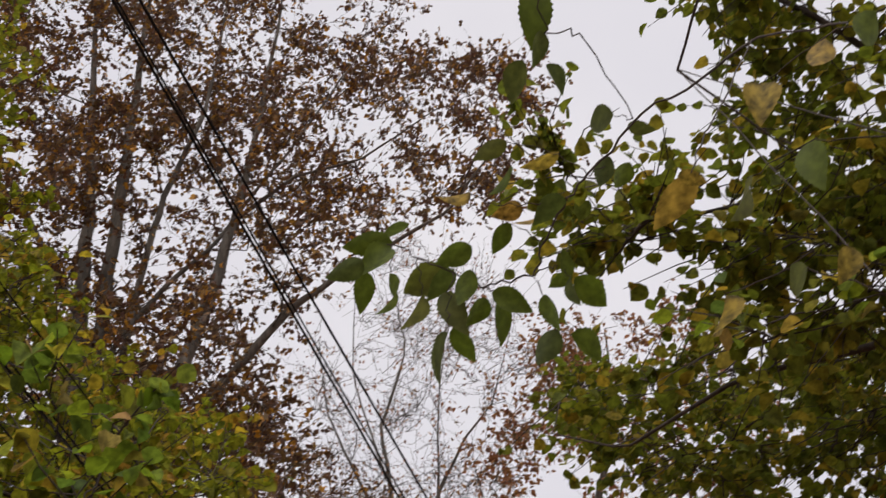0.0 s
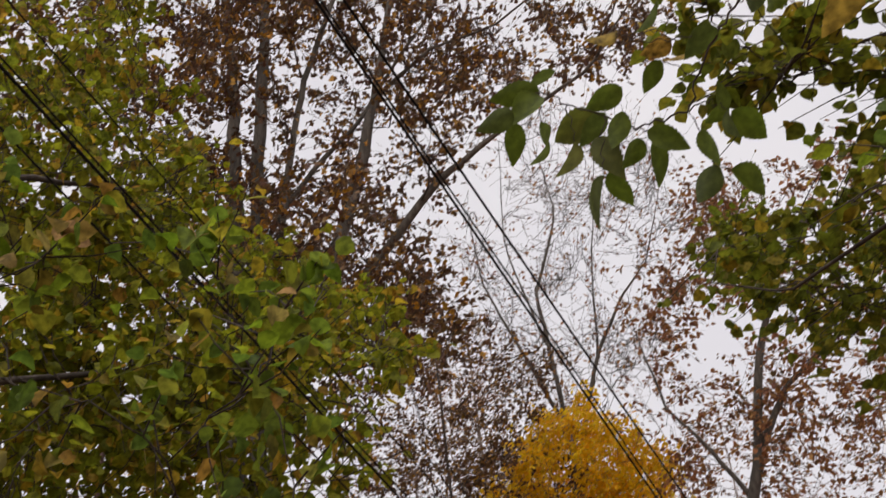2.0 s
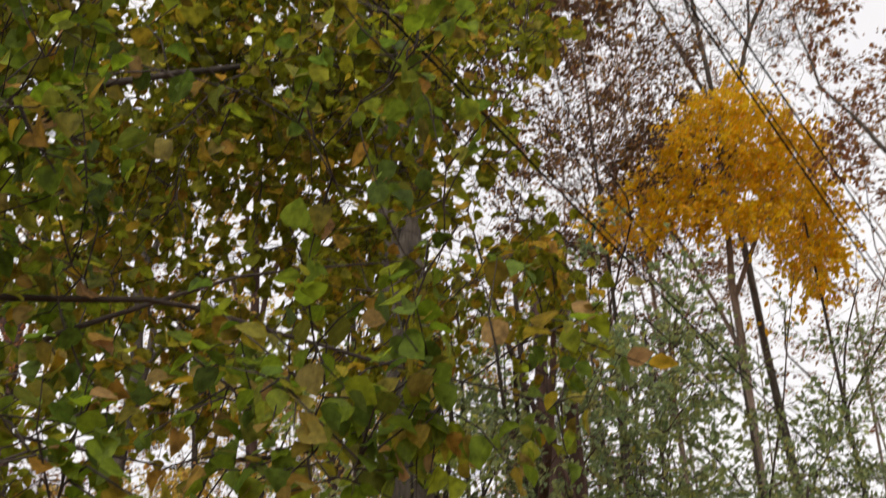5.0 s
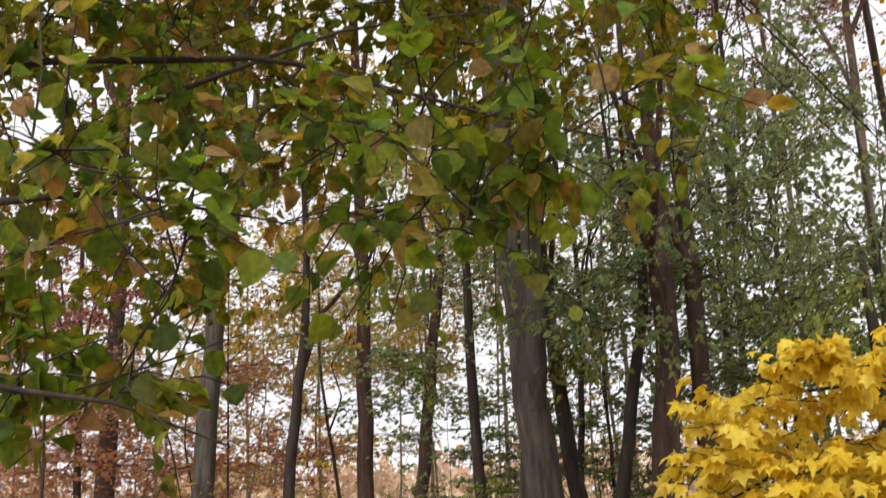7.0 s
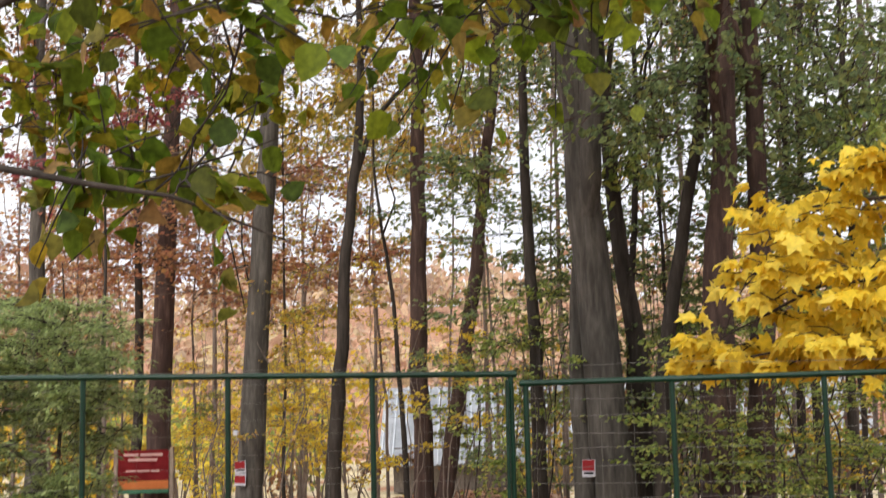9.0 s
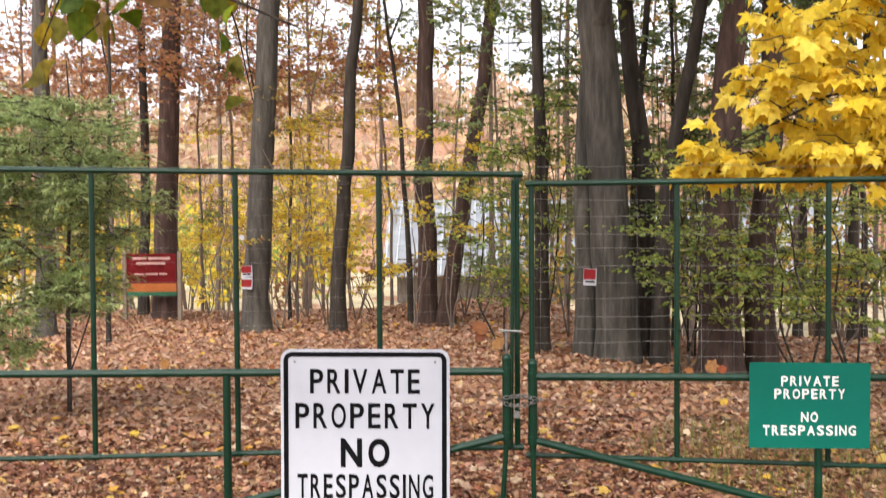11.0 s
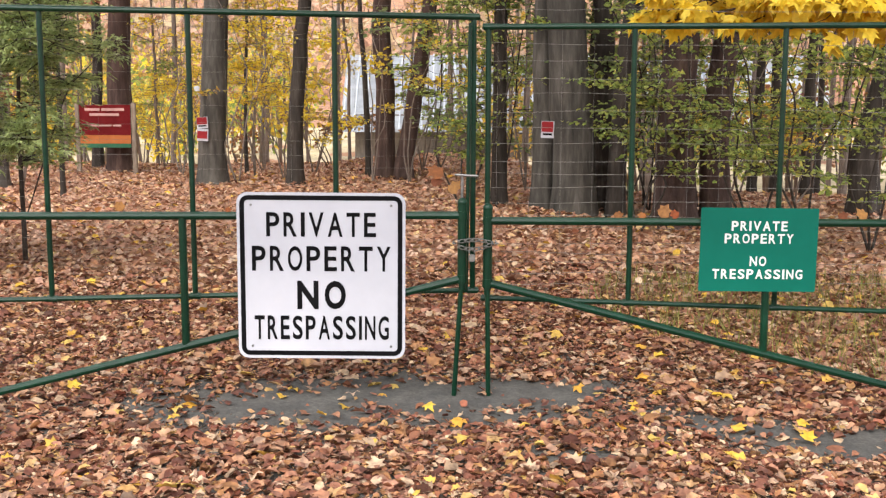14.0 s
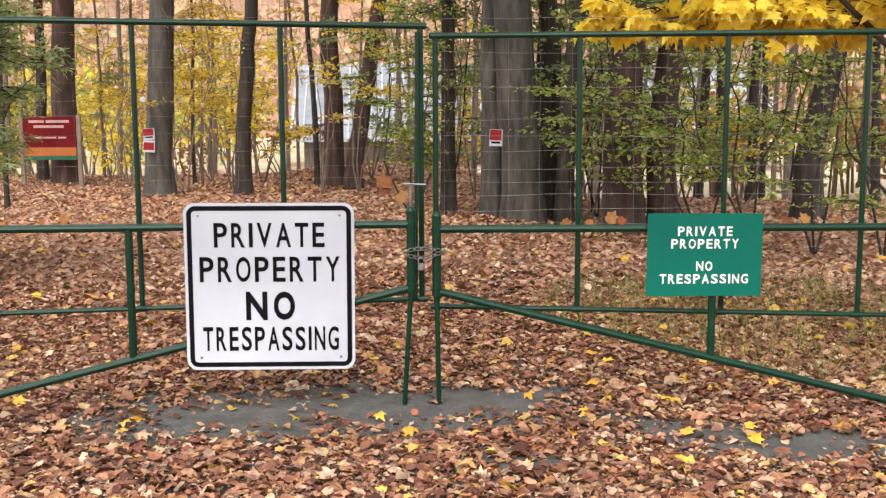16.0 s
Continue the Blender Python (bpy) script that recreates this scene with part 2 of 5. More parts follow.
RED_CLOTH = rough_material("red_banner_vinyl", [(0.3, (0.225, 0.014, 0.018)), (0.7, (0.30, 0.024, 0.028))], (1, 1, 1), 5, 3, 0.6, 0.05, spec=0.15)
ORANGE_CLOTH = rough_material("orange_banner_vinyl", [(0.3, (0.70, 0.22, 0.06)), (0.7, (0.80, 0.30, 0.09))], (1, 1, 1), 5, 3, 0.55, 0.05)
TEAL_CLOTH = rough_material("green_banner_vinyl", [(0.3, (0.05, 0.22, 0.12)), (0.7, (0.08, 0.28, 0.16))], (1, 1, 1), 5, 3, 0.55, 0.05)
POST_WOOD = rough_material("weathered_post_wood", [(0.3, (0.16, 0.12, 0.09)), (0.7, (0.34, 0.27, 0.21))], (8, 8, 1), 6, 6, 0.9, 0.5)
ROOF = rough_material("pale_metal_roof", [(0.3, (0.36, 0.39, 0.43)), (0.7, (0.50, 0.53, 0.57))], (1, 1, 1), 2, 4, 0.55, 0.03)
WALL = rough_material("grey_board_wall", [(0.3, (0.10, 0.085, 0.075)), (0.7, (0.20, 0.17, 0.15))], (4, 4, 1), 3, 5, 0.9, 0.2)

# ---- mesh helpers ----
rng = np.random.default_rng(7)
EYE = np.array((0.0, 0.0, 1.57))   # the station from which bearings below are taken


def at(az, el, d):
    """A place by bearing (degrees to the right of straight ahead), height angle and level distance from the station."""
    a = math.radians(az)
    return np.array((d * math.sin(a), d * math.cos(a), EYE[2] + d * math.tan(math.radians(el))))


def mesh_of(name, verts, faces):
    """A mesh from arrays: verts (n, 3) and a list of (m, k) index arrays, one for each number of corners."""
    me = bpy.data.meshes.new(name)
    verts = np.asarray(verts, np.float32)
    faces = [np.asarray(f, np.int32) for f in faces if len(f)]
    me.vertices.add(len(verts))
    me.vertices.foreach_set("co", verts.ravel())
    loops = np.concatenate([f.ravel() for f in faces])
    me.loops.add(len(loops))
    me.loops.foreach_set("vertex_index", loops)
    sizes = np.concatenate([np.full(len(f), f.shape[1], np.int32) for f in faces])
    me.polygons.add(len(sizes))
    me.polygons.foreach_set("loop_start", np.concatenate([[0], np.cumsum(sizes)[:-1]]).astype(np.int32))
    me.polygons.foreach_set("loop_total", sizes)
    me.update(calc_edges=True)
    return me


def put(name, me, material, parent=None, label="", smooth=False):
    if smooth:
        me.polygons.foreach_set("use_smooth", np.ones(len(me.polygons), bool))
    if not me.materials:
        me.materials.append(material)
    ob = new(name, me)
    if parent is not None:
        ob.parent = parent
    return tagged(ob, label=label)


def part(name, bm, material, parent=None, label="", smooth=False):
    me = bpy.data.meshes.new(name)
    bm.to_mesh(me)
    bm.free()
    return put(name, me, material, parent, label, smooth)


def thing(name, place, label, category, group="", kind=""):
    ob = new(name)
    ob.location = place
    ob.empty_display_size = 0.1
    return tagged(ob, label, category, group, kind)


class Tubes:
    """Gathers tapered tubes for one mesh."""

    def __init__(self):
        self.v, self.q, self.t, self.n = [], [], [], 0

    def add(self, pts, radii, sides=6):
        pts, radii = np.asarray(pts, float), np.asarray(radii, float)
        d = np.gradient(pts, axis=0)
        d /= np.linalg.norm(d, axis=1)[:, None] + 1e-9
        ref = np.array((0.0, 0.0, 1.0)) if abs(d[:, 2]).mean() < 0.8 else np.array((1.0, 0.0, 0.0))
        u = np.cross(d, ref)
        u /= np.linalg.norm(u, axis=1)[:, None] + 1e-9
        w = np.cross(d, u)
        a = np.arange(sides) * 2 * np.pi / sides
        ring = pts[:, None] + radii[:, None, None] * (np.cos(a)[None, :, None] * u[:, None] + np.sin(a)[None, :, None] * w[:, None])
        k = len(pts)
        i, j = np.meshgrid(np.arange(k - 1), np.arange(sides), indexing="ij")
        i, j = i.ravel(), j.ravel()
        jn = (j + 1) % sides
        self.q.append(self.n + np.stack([i * sides + j, i * sides + jn, (i + 1) * sides + jn, (i + 1) * sides + j], 1))
        self.v.append(ring.reshape(-1, 3))
        if radii[0] < 0.012 and sides < 5:
            self.n += k * sides
            return
        cap = self.n + k * sides
        self.v.append(np.array([pts[0], pts[-1]]))
        j = np.arange(sides)
        jn = (j + 1) % sides
        self.t.append(np.stack([np.full(sides, cap), self.n + jn, self.n + j], 1))
        self.t.append(np.stack([np.full(sides, cap + 1), self.n + (k - 1) * sides + j, self.n + (k - 1) * sides + jn], 1))
        self.n = cap + 2

    def mesh(self, name, origin=(0, 0, 0)):
        return mesh_of(name, np.concatenate(self.v) - np.asarray(origin), [np.concatenate(self.q), np.concatenate(self.t) if self.t else []])


def unit(v):
    return v / (np.linalg.norm(v, axis=-1, keepdims=True) + 1e-9)


# leaf shapes: x across, y along, z out of the blade; faces by corner count
OVAL = (np.array([(0, 0, 0), (-0.20, 0.16, 0.05), (-0.30, 0.42, 0.08), (-0.20, 0.74, 0.04), (0, 1, -0.06), (0.20, 0.74, 0.04), (0.30, 0.42, 0.08), (0.20, 0.16, 0.05), (0, 0.45, 0.0)]),
        [np.array([(0, 8, 2, 1), (8, 4, 3, 2), (0, 7, 6, 8), (8, 6, 5, 4)])])
SMALL = (np.array([(0, 0, 0), (-0.30, 0.35, 0.08), (-0.2, 0.75, 0.05), (0, 1, -0.05), (0.2, 0.75, 0.05), (0.30, 0.35, 0.08)]),
         [np.array([(0, 3, 2, 1), (0, 5, 4, 3)])])
LOBED = (np.array([(0, 0, 0), (-0.20, 0.06, .03), (-0.46, 0.20, .02), (-0.29, 0.38, .05), (-0.46, 0.68, .0), (-0.19, 0.66, .04), (0, 1, -.08), (0.19, 0.66, .04), (0.46, 0.68, 0), (0.29, 0.38, .05), (0.46, 0.20, .02), (0.20, 0.06, .03), (0, 0.5, 0)]),
         [np.array([(0, 12, 1), (1, 3, 2), (1, 12, 3), (3, 5, 4), (3, 12, 5), (5, 12, 6), (12, 7, 6), (12, 9, 7), (9, 8, 7), (12, 11, 9), (11, 10, 9), (12, 0, 11)])])
BROAD = (np.array([(0, 0, 0), (-0.22, 0.08, .04), (-0.40, 0.30, .03), (-0.30, 0.45, .05), (-0.40, 0.66, .0), (-0.15, 0.74, .04), (0, 1, -.05), (0.17, 0.72, .04), (0.36, 0.70, 0), (0.31, 0.45, .05), (0.42, 0.26, .02), (0.2, 0.07, .03), (0, 0.5, 0)]), LOBED[1])
OAKLEAF = (np.array([(0, 0, 0), (-0.30, 0.30, .05), (-0.12, 0.42, .02), (-0.34, 0.72, .04), (0, 1, -.06), (0.32, 0.68, .04), (0.12, 0.45, .02), (0.28, 0.26, .05)]),
           [np.array([(0, 2, 1), (2, 4, 3), (4, 6, 5), (0, 7, 6)]), np.array([(0, 6, 4, 2)])])
SCRAP = (np.array([(0, 0, 0), (-0.36, 0.45, 0.08), (0.04, 1, -0.03), (0.34, 0.52, 0.08)]), [np.array([(0, 3, 2, 1)])])
WIDE = (OVAL[0] * np.array((1.45, 1.0, 1.2)), OVAL[1])
FLAKE = (np.array([(0, 0, 0), (-0.30, 0.14, .05), (-0.36, 0.55, .02), (-0.14, 0.80, .05), (0.05, 1.0, -.04), (0.30, 0.70, .03), (0.38, 0.32, .0), (0.18, 0.05, .04), (0.02, 0.45, -.02)]),
         [np.array([(8, 1, 0), (8, 2, 1), (8, 3, 2), (8, 4, 3), (8, 5, 4), (8, 6, 5), (8, 7, 6), (8, 0, 7)])])
SPRAY = (np.array([(0, 0, 0), (-0.10, 0.3, 0), (0, 0.35, 0.02), (-0.2, 0.75, -.03), (-0.05, 0.6, 0.02), (0, 1, -.05), (0.05, 0.6, 0.02), (0.2, 0.75, -.03), (0.10, 0.3, 0)]),
         [np.array([(0, 2, 1), (2, 4, 3), (2, 5, 4), (2, 6, 5), (2, 7, 6), (0, 8, 2)])])


def leaf_mesh(name, shape, pos, along, face, size, origin=(0, 0, 0), curl=0.0):
    """Many leaves of one shape in one mesh: places, the ways they point and face, lengths."""
    tv, tf = shape
    pos, size = np.asarray(pos) - np.asarray(origin), np.asarray(size)
    along = unit(np.asarray(along))
    side = unit(np.cross(along, face))
    nrm = np.cross(side, along)
    n, k = len(pos), len(tv)
    z = np.broadcast_to(tv[:, 2], (n, k)).copy()
    if curl:
        z = z * rng.uniform(0.3, 3.5, (n, 1)) + curl * rng.uniform(-1, 1, (n, 1)) * (tv[:, 1] ** 2)[None] + curl * rng.uniform(-1, 1.4, (n, 1)) * (tv[:, 0] ** 2 * 2)[None]
    wide = rng.uniform(0.8, 1.2, (n, 1, 1))
    v = pos[:, None] + size[:, None, None] * (wide * tv[None, :, 0, None] * side[:, None] + tv[None, :, 1, None] * along[:, None] + z[:, :, None] * nrm[:, None])
    base = (np.arange(n) * k)[:, None, None]
    return mesh_of(name, v.reshape(-1, 3), [(f[None] + base).reshape(-1, f.shape[1]) for f in tf])


BLADES = {}


def blade(shape, kind, material):
    """One of four single leaves of a shape, finer than those of a crown, curled a little differently."""
    key = (id(shape), kind, material.name)
    if key not in BLADES:
        v, f = shape
        v = v.copy()
        v[:, 2] = v[:, 2] * (0.6 + 0.6 * kind) + (0.06 * (kind - 1.5)) * v[:, 1] ** 2
        v[:, 0] *= 0.88 + 0.08 * kind
        BLADES[key] = mesh_of("leaf", v, f)
    return BLADES[key]


def place_leaf(me, p, along, face, size, material, parent):
    along = unit(np.asarray(along, float))
    side = unit(np.cross(along, face))
    nrm = np.cross(side, along)
    ob = put("leaf", me, material, parent)
    m = Matrix.Identity(4)
    for r in range(3):
        m[r][0], m[r][1], m[r][2], m[r][3] = side[r] * size, along[r] * size, nrm[r] * size, p[r]
    ob.matrix_basis = m
    return ob


def wander(p, q, bend, steps=6, sag=0.0):
    """A crooked line from p to q."""
    s = np.linspace(0, 1, steps)
    length = np.linalg.norm(q - p)
    line = p + (q - p) * s[:, None]
    line[1:-1] += rng.normal(0, bend * length, (steps - 2, 3)) * np.sin(np.pi * s[1:-1])[:, None]
    line[:, 2] += sag * length * np.sin(np.pi * s)
    return line


def grow(name, label, category, base, stems, targets, leaf, mat_leaf, mat_bark, leaves=10, size=0.09, twigs=7, twig_len=0.5, limb_r=0.03, shape=SMALL, droop=0.35, group="", limb_bend=0.06, spread=1.0, climb=1.2, first=0.0, singles=0, single_mat=None, near_mat=None, near_d=0.0, flat=False, crooked=0.0):
    """A tree: stems are (points, radii); a limb runs from the wood to each target and bears twigs with leaves."""
    base = np.asarray(base, float)
    tree = thing(name, base, label, category, group)
    wood, nodes, rads = Tubes(), [], []
    far = np.hypot(base[0], base[1]) > 13.5
    for pts, radii in stems:
        pts = np.asarray(pts, float)
        s = np.linspace(0, 1, 4 * len(pts))
        key = np.linspace(0, 1, len(pts))
        fine = np.stack([np.interp(s, key, pts[:, i]) for i in range(3)], 1)
        gap = np.linalg.norm(np.diff(fine, axis=0), axis=1)
        fine[1:-1] += rng.normal(0, 0.012, (len(s) - 2, 3)) * (1 + np.interp(s, key, radii)[1:-1, None] * 3) * np.clip((np.minimum(gap[1:], gap[:-1]) - 0.12) / 0.4, 0, 1)[:, None]
        rr = np.interp(s, key, radii)
        wood.add(fine, rr, 10 if radii[0] > 0.08 else 6)
        for p, r in zip(fine, rr):
            if p[2] > first:
                nodes.append(p)
                rads.append(r)
    nodes, rads = np.array(nodes), np.array(rads)
    targets = np.asarray(targets, float)
    order = np.argsort([np.linalg.norm(nodes - t, axis=1).min() for t in targets])
    lp, la, lf, ls = [], [], [], []
    for t in targets[order]:
        d = np.linalg.norm(nodes - t, axis=1) + climb * np.maximum(0, nodes[:, 2] - t[2] + 0.25 * np.linalg.norm((nodes - t)[:, :2], axis=1))
        i = int(np.argmin(d))
        length = np.linalg.norm(t - nodes[i])
        if length < 0.05:
            continue
        line = wander(nodes[i], t, limb_bend, 6, 0.05)
        r0 = min(rads[i] * 0.8, limb_r * (0.5 + 0.35 * length))
        rr = np.linspace(r0, max(0.004, r0 * 0.25), 6)
        wood.add(line, rr, 5)
        nodes = np.concatenate([nodes, line[2:]])
        rads = np.concatenate([rads, rr[2:]])
        way = unit(line[-1] - line[0])
        for k in range(twigs):
            s = 1.0 if k == 0 else rng.uniform(0.35, 1.0)
            p = line[0] + 0 if s == 0 else np.array([np.interp(s, np.linspace(0, 1, 6), line[:, c]) for c in range(3)])
            w = unit(way * rng.uniform(0.2, 1.0) + rng.normal(0, 0.6 * spread, 3) + np.array((0, 0, -droop * 0.4)))
            if flat:
                w = unit(w * np.array((1, 1, 0.18)))
            q = p + w * twig_len * rng.uniform(0.5, 1.2)
            mid = (p + q) / 2 + rng.normal(0, 0.06 * twig_len, 3)
            if crooked:
                wood.add(wander(p, q, crooked, 7), np.linspace(0.010, 0.004, 7), 3)
            else:
                wood.add([p, q] if far else [p, mid, q], [0.005, 0.002] if far else [0.005, 0.0035, 0.002], 3)
            m = rng.poisson(leaves / twigs * 1.0)
            if m:
                u = rng.uniform(0.1, 1.05, m)[:, None]
                lp.append(p + (q - p) * u + rng.normal(0, 0.05 * twig_len, (m, 3)))
                la.append(unit(w[None] * 0.6 + rng.normal(0, 0.55, (m, 3)) * (np.array((1.3, 1.3, 0.4)) if flat else 1) + np.array((0, 0, -droop))))
                lf.append(unit(rng.normal(0, 0.55, (m, 3)) + np.array((0, 0, 1.0))))
                ls.append(size * rng.uniform(0.6, 1.25, m))
    put("trunk", wood.mesh("trunk", base), mat_bark, tree, smooth=True)
    if lp:
        lp, la, lf, ls = (np.concatenate(a) for a in (lp, la, lf, ls))
        near = np.argsort(np.linalg.norm(lp - EYE, axis=1))
        rest = near[singles:]
        if near_mat is not None:
            low = np.hypot(lp[rest, 0], lp[rest, 1]) < near_d
            i = rest[low]
            put("low_crown", leaf_mesh("low_crown", shape, lp[i], la[i], lf[i], ls[i], base, curl=0.12), near_mat, tree)
            rest = rest[~low]
        put("crown", leaf_mesh("crown", shape, lp[rest], la[rest], lf[rest], ls[rest], base, curl=0.12), mat_leaf, tree)
        for i in near[:singles]:
            place_leaf(blade(shape, i % 4, single_mat), lp[i] - base, la[i], lf[i], ls[i], single_mat, tree)
    return tree


def cloud_of(n, az, el, d, keep=None):
    """n places spread over a range of bearings, height angles and level distances; keep(az, el) may refuse some."""
    out = []
    while len(out) < n:
        a, e, r = rng.uniform(*az), rng.uniform(*el), rng.uniform(*d)
        if keep is None or keep(a, e):
            out.append(at(a, e, r))
    return np.array(out)


def inside(ring, a, e):
    """Whether a bearing and height angle lie within a ring of such pairs."""
    hit = False
    for (a0, e0), (a1, e1) in zip(ring, ring[1:] + ring[:1]):
        if (e0 > e) != (e1 > e) and a < a0 + (e - e0) * (a1 - a0) / (e1 - e0):
            hit = not hit
    return hit


def patch_of(n, ring, d, keep=None):
    """n places within a ring of bearings and height angles, at a range of level distances."""
    az, el = [p[0] for p in ring], [p[1] for p in ring]
    return cloud_of(n, (min(az), max(az)), (min(el), max(el)), d, lambda a, e: inside(ring, a, e) and (keep is None or keep(a, e)))


def ball_of(n, centre, radii, hollow=0.35):
    v = unit(rng.normal(0, 1, (n, 3))) * (rng.uniform(hollow ** 3, 1, (n, 1)) ** (1 / 3))
    return np.asarray(centre) + v * np.asarray(radii)


def rod(bm, p, q, r, sides=12, caps=True):
    p, q = Vector(p), Vector(q)
    m = Matrix.Translation((p + q) / 2) @ (q - p).to_track_quat("Z", "Y").to_matrix().to_4x4()
    bmesh.ops.create_cone(bm, cap_ends=caps, segments=sides, radius1=r, radius2=r, depth=(q - p).length, matrix=m)


def tube_part(name, p, q, r, parent, material=None, origin=(0, 0, 0), label=""):
    bm = bmesh.new()
    o = Vector(origin)
    rod(bm, Vector(p) - o, Vector(q) - o, r)
    bmesh.ops.bevel(bm, geom=[e for e in bm.edges if len(e.link_faces) == 2 and e.calc_face_angle() > 1.0], offset=r * 0.25, segments=2, affect="EDGES")
    return part(name, bm, material or GREEN_PAINT, parent, label, smooth=False)


def box_bm(sx, sy, sz, bevel=0.0, at_=(0, 0, 0), segments=2):
    bm = bmesh.new()
    bmesh.ops.create_cube(bm, size=1, matrix=Matrix.Translation(at_) @ Matrix.Diagonal((sx, sy, sz, 1)))
    if bevel:
        bmesh.ops.bevel(bm, geom=bm.edges[:], offset=bevel, segments=segments, affect="EDGES")
    return bm

# ---- ground ----


def smooth01(x):
    x = np.clip(x, 0, 1)
    return x * x * (3 - 2 * x)


def height(x, y):
    """The lie of the land: a level drive, a bank falling away beyond the trees, sooner behind the oak, and a wooded hill."""
    d = np.hypot(x, y)
    brink = 20 - 6.2 * smooth01((x - 0.3) / 2.6) * smooth01((30 - x) / 12)
    fall = -1.7 * smooth01((y - brink) / 14)
    hill = 15.5 * smooth01((y - 62) / 105)
    lumps = 0.05 * np.sin(x * 0.9 + 1.3) * np.sin(y * 0.7) * smooth01((d - 7) / 6) + 0.12 * np.sin(x * 0.31) * np.cos(y * 0.23 + 2) * smooth01((d - 14) / 10)
    camber = -0.09 * smooth01((np.abs(x) - 0.9) / 1.5)
    return fall + hill + lumps + camber


axis = np.concatenate([-np.geomspace(3000, 30, 16), np.linspace(-28, 28, 85), np.geomspace(30, 3000, 16)])
ahead = np.concatenate([-np.geomspace(3000, 12, 12), np.linspace(-10, 40, 80), np.linspace(42, 180, 40), np.geomspace(190, 3000, 12)])
gx, gy = np.meshgrid(axis, ahead)
nx, ny = len(axis), len(ahead)
gv = np.stack([gx, gy, height(gx, gy)], -1).reshape(-1, 3)
gi, gj = np.meshgrid(np.arange(ny - 1), np.arange(nx - 1), indexing="ij")
gi, gj = gi.ravel(), gj.ravel()
gq = np.stack([gi * nx + gj, gi * nx + gj + 1, (gi + 1) * nx + gj + 1, (gi + 1) * nx + gj], 1)
ground = put("ground", mesh_of("ground", gv, [gq]), SOIL, smooth=True)
tagged(ground, "woodland floor of brown leaf mould under fallen leaves", "ground", kind="structure")

# the drive: worn asphalt with ragged edges, laid just over the ground
drive_w = np.linspace(-3.6, 3.6, 40)
drive_l = np.linspace(-8, 6.6, 50)
dx, dy = np.meshgrid(drive_w, drive_l)
edge = 0.15 * np.sin(dy * 2.1) + 0.1 * np.sin(dy * 5.3 + 1)
front = 0.18 * np.sin(dx * 2.7) + 0.12 * np.sin(dx * 6.1 + 2) - 0.08 * dx
rx, ry = dx + edge * dx / 3.6, dy + front * smooth01((dy - 3) / 3)
dv = np.stack([rx, ry, height(rx, ry) + 0.008], -1).reshape(-1, 3)
di, dj = np.meshgrid(np.arange(49), np.arange(39), indexing="ij")
di, dj = di.ravel(), dj.ravel()
road = put("road", mesh_of("road", dv, [np.stack([di * 40 + dj, di * 40 + dj + 1, (di + 1) * 40 + dj + 1, (di + 1) * 40 + dj], 1)]), ASPHALT)
tagged(road, "grey worn asphalt drive mostly buried in fallen leaves", "road", kind="structure")


def bare(x, y):
    """How bare of leaves the drive is: long swept patches before and under the gate."""
    wave = 0.07 * np.sin(x * 5.1) + 0.05 * np.sin(x * 11.3 + 1)
    a = np.exp(-(((x + 0.42) / 1.25) ** 2 + ((y - 5.41 + wave) / 0.50) ** 2) ** 2)
    b = np.exp(-(((x - 1.7) / 0.85) ** 2 + ((y - 5.0 + 0.12 * (x - 1.6) + wave) / 0.27) ** 2) ** 2)
    c = np.exp(-(((x - 0.52) / 0.22) ** 2 + ((y - 4.66 + wave) / 0.12) ** 2) ** 2)
    e = np.exp(-(((x - 0.50) / 0.50) ** 2 + ((y - 5.62 + wave) / 0.20) ** 2) ** 2)
    return np.clip(0.965 * a + 0.93 * b + 0.85 * c + 0.8 * e, 0, 0.965)


def litter(name, n, box, mat, size, label, thin=True, up=0.45, lift=0.012, shape=FLAKE):
    x, y = rng.uniform(box[0], box[1], n), box[2] + (box[3] - box[2]) * rng.uniform(0, 1, n) ** 1.25
    if thin:
        ok = rng.uniform(0, 1, n) > bare(x, y)
        x, y = x[ok], y[ok]
    n = len(x)
    z = height(x, y) + rng.uniform(0.004, lift + 0.02, n)
    a = rng.uniform(0, 2 * np.pi, n)
    along = np.stack([np.cos(a), np.sin(a), rng.normal(0, 0.10, n)], 1)
    face = np.stack([rng.normal(0, up, n), rng.normal(0, up, n), np.ones(n)], 1)
    s = size * rng.uniform(0.55, 1.35, n)
    ob = put(name, leaf_mesh(name, shape, np.stack([x, y, z], 1), along, face, s, curl=0.38), mat)
    return tagged(ob, label, "leaves", kind="stuff")


litter("leaf_litter", 33000, (-3.4, 3.4, 3.2, 9.5), LITTER, 0.050, "curled brown and tan fallen leaves on the drive", lift=0.010, shape=FLAKE)
litter("narrow_leaf_litter", 24000, (-3.4, 3.4, 3.2, 9.5), LITTER, 0.053, "narrow curled russet fallen leaves on the drive", lift=0.010, shape=SMALL)
litter("leaf_fragments", 52000, (-3.4, 3.4, 3.2, 9.0), LITTER, 0.030, "small broken brown leaf fragments on the drive", lift=0.012, shape=SCRAP)
litter("lobed_leaf_litter", 6500, (-3.4, 3.4, 3.2, 9.5), LITTER, 0.072, "broad lobed brown and tan fallen leaves on the drive", lift=0.016, up=0.3, shape=LOBED)
litter("far_leaf_litter", 95000, (-11, 11, 8.5, 24), LITTER_FAR_LIT, 0.075, "brown fallen leaves between the trees, coloured as brightly lit", thin=False, shape=SCRAP)
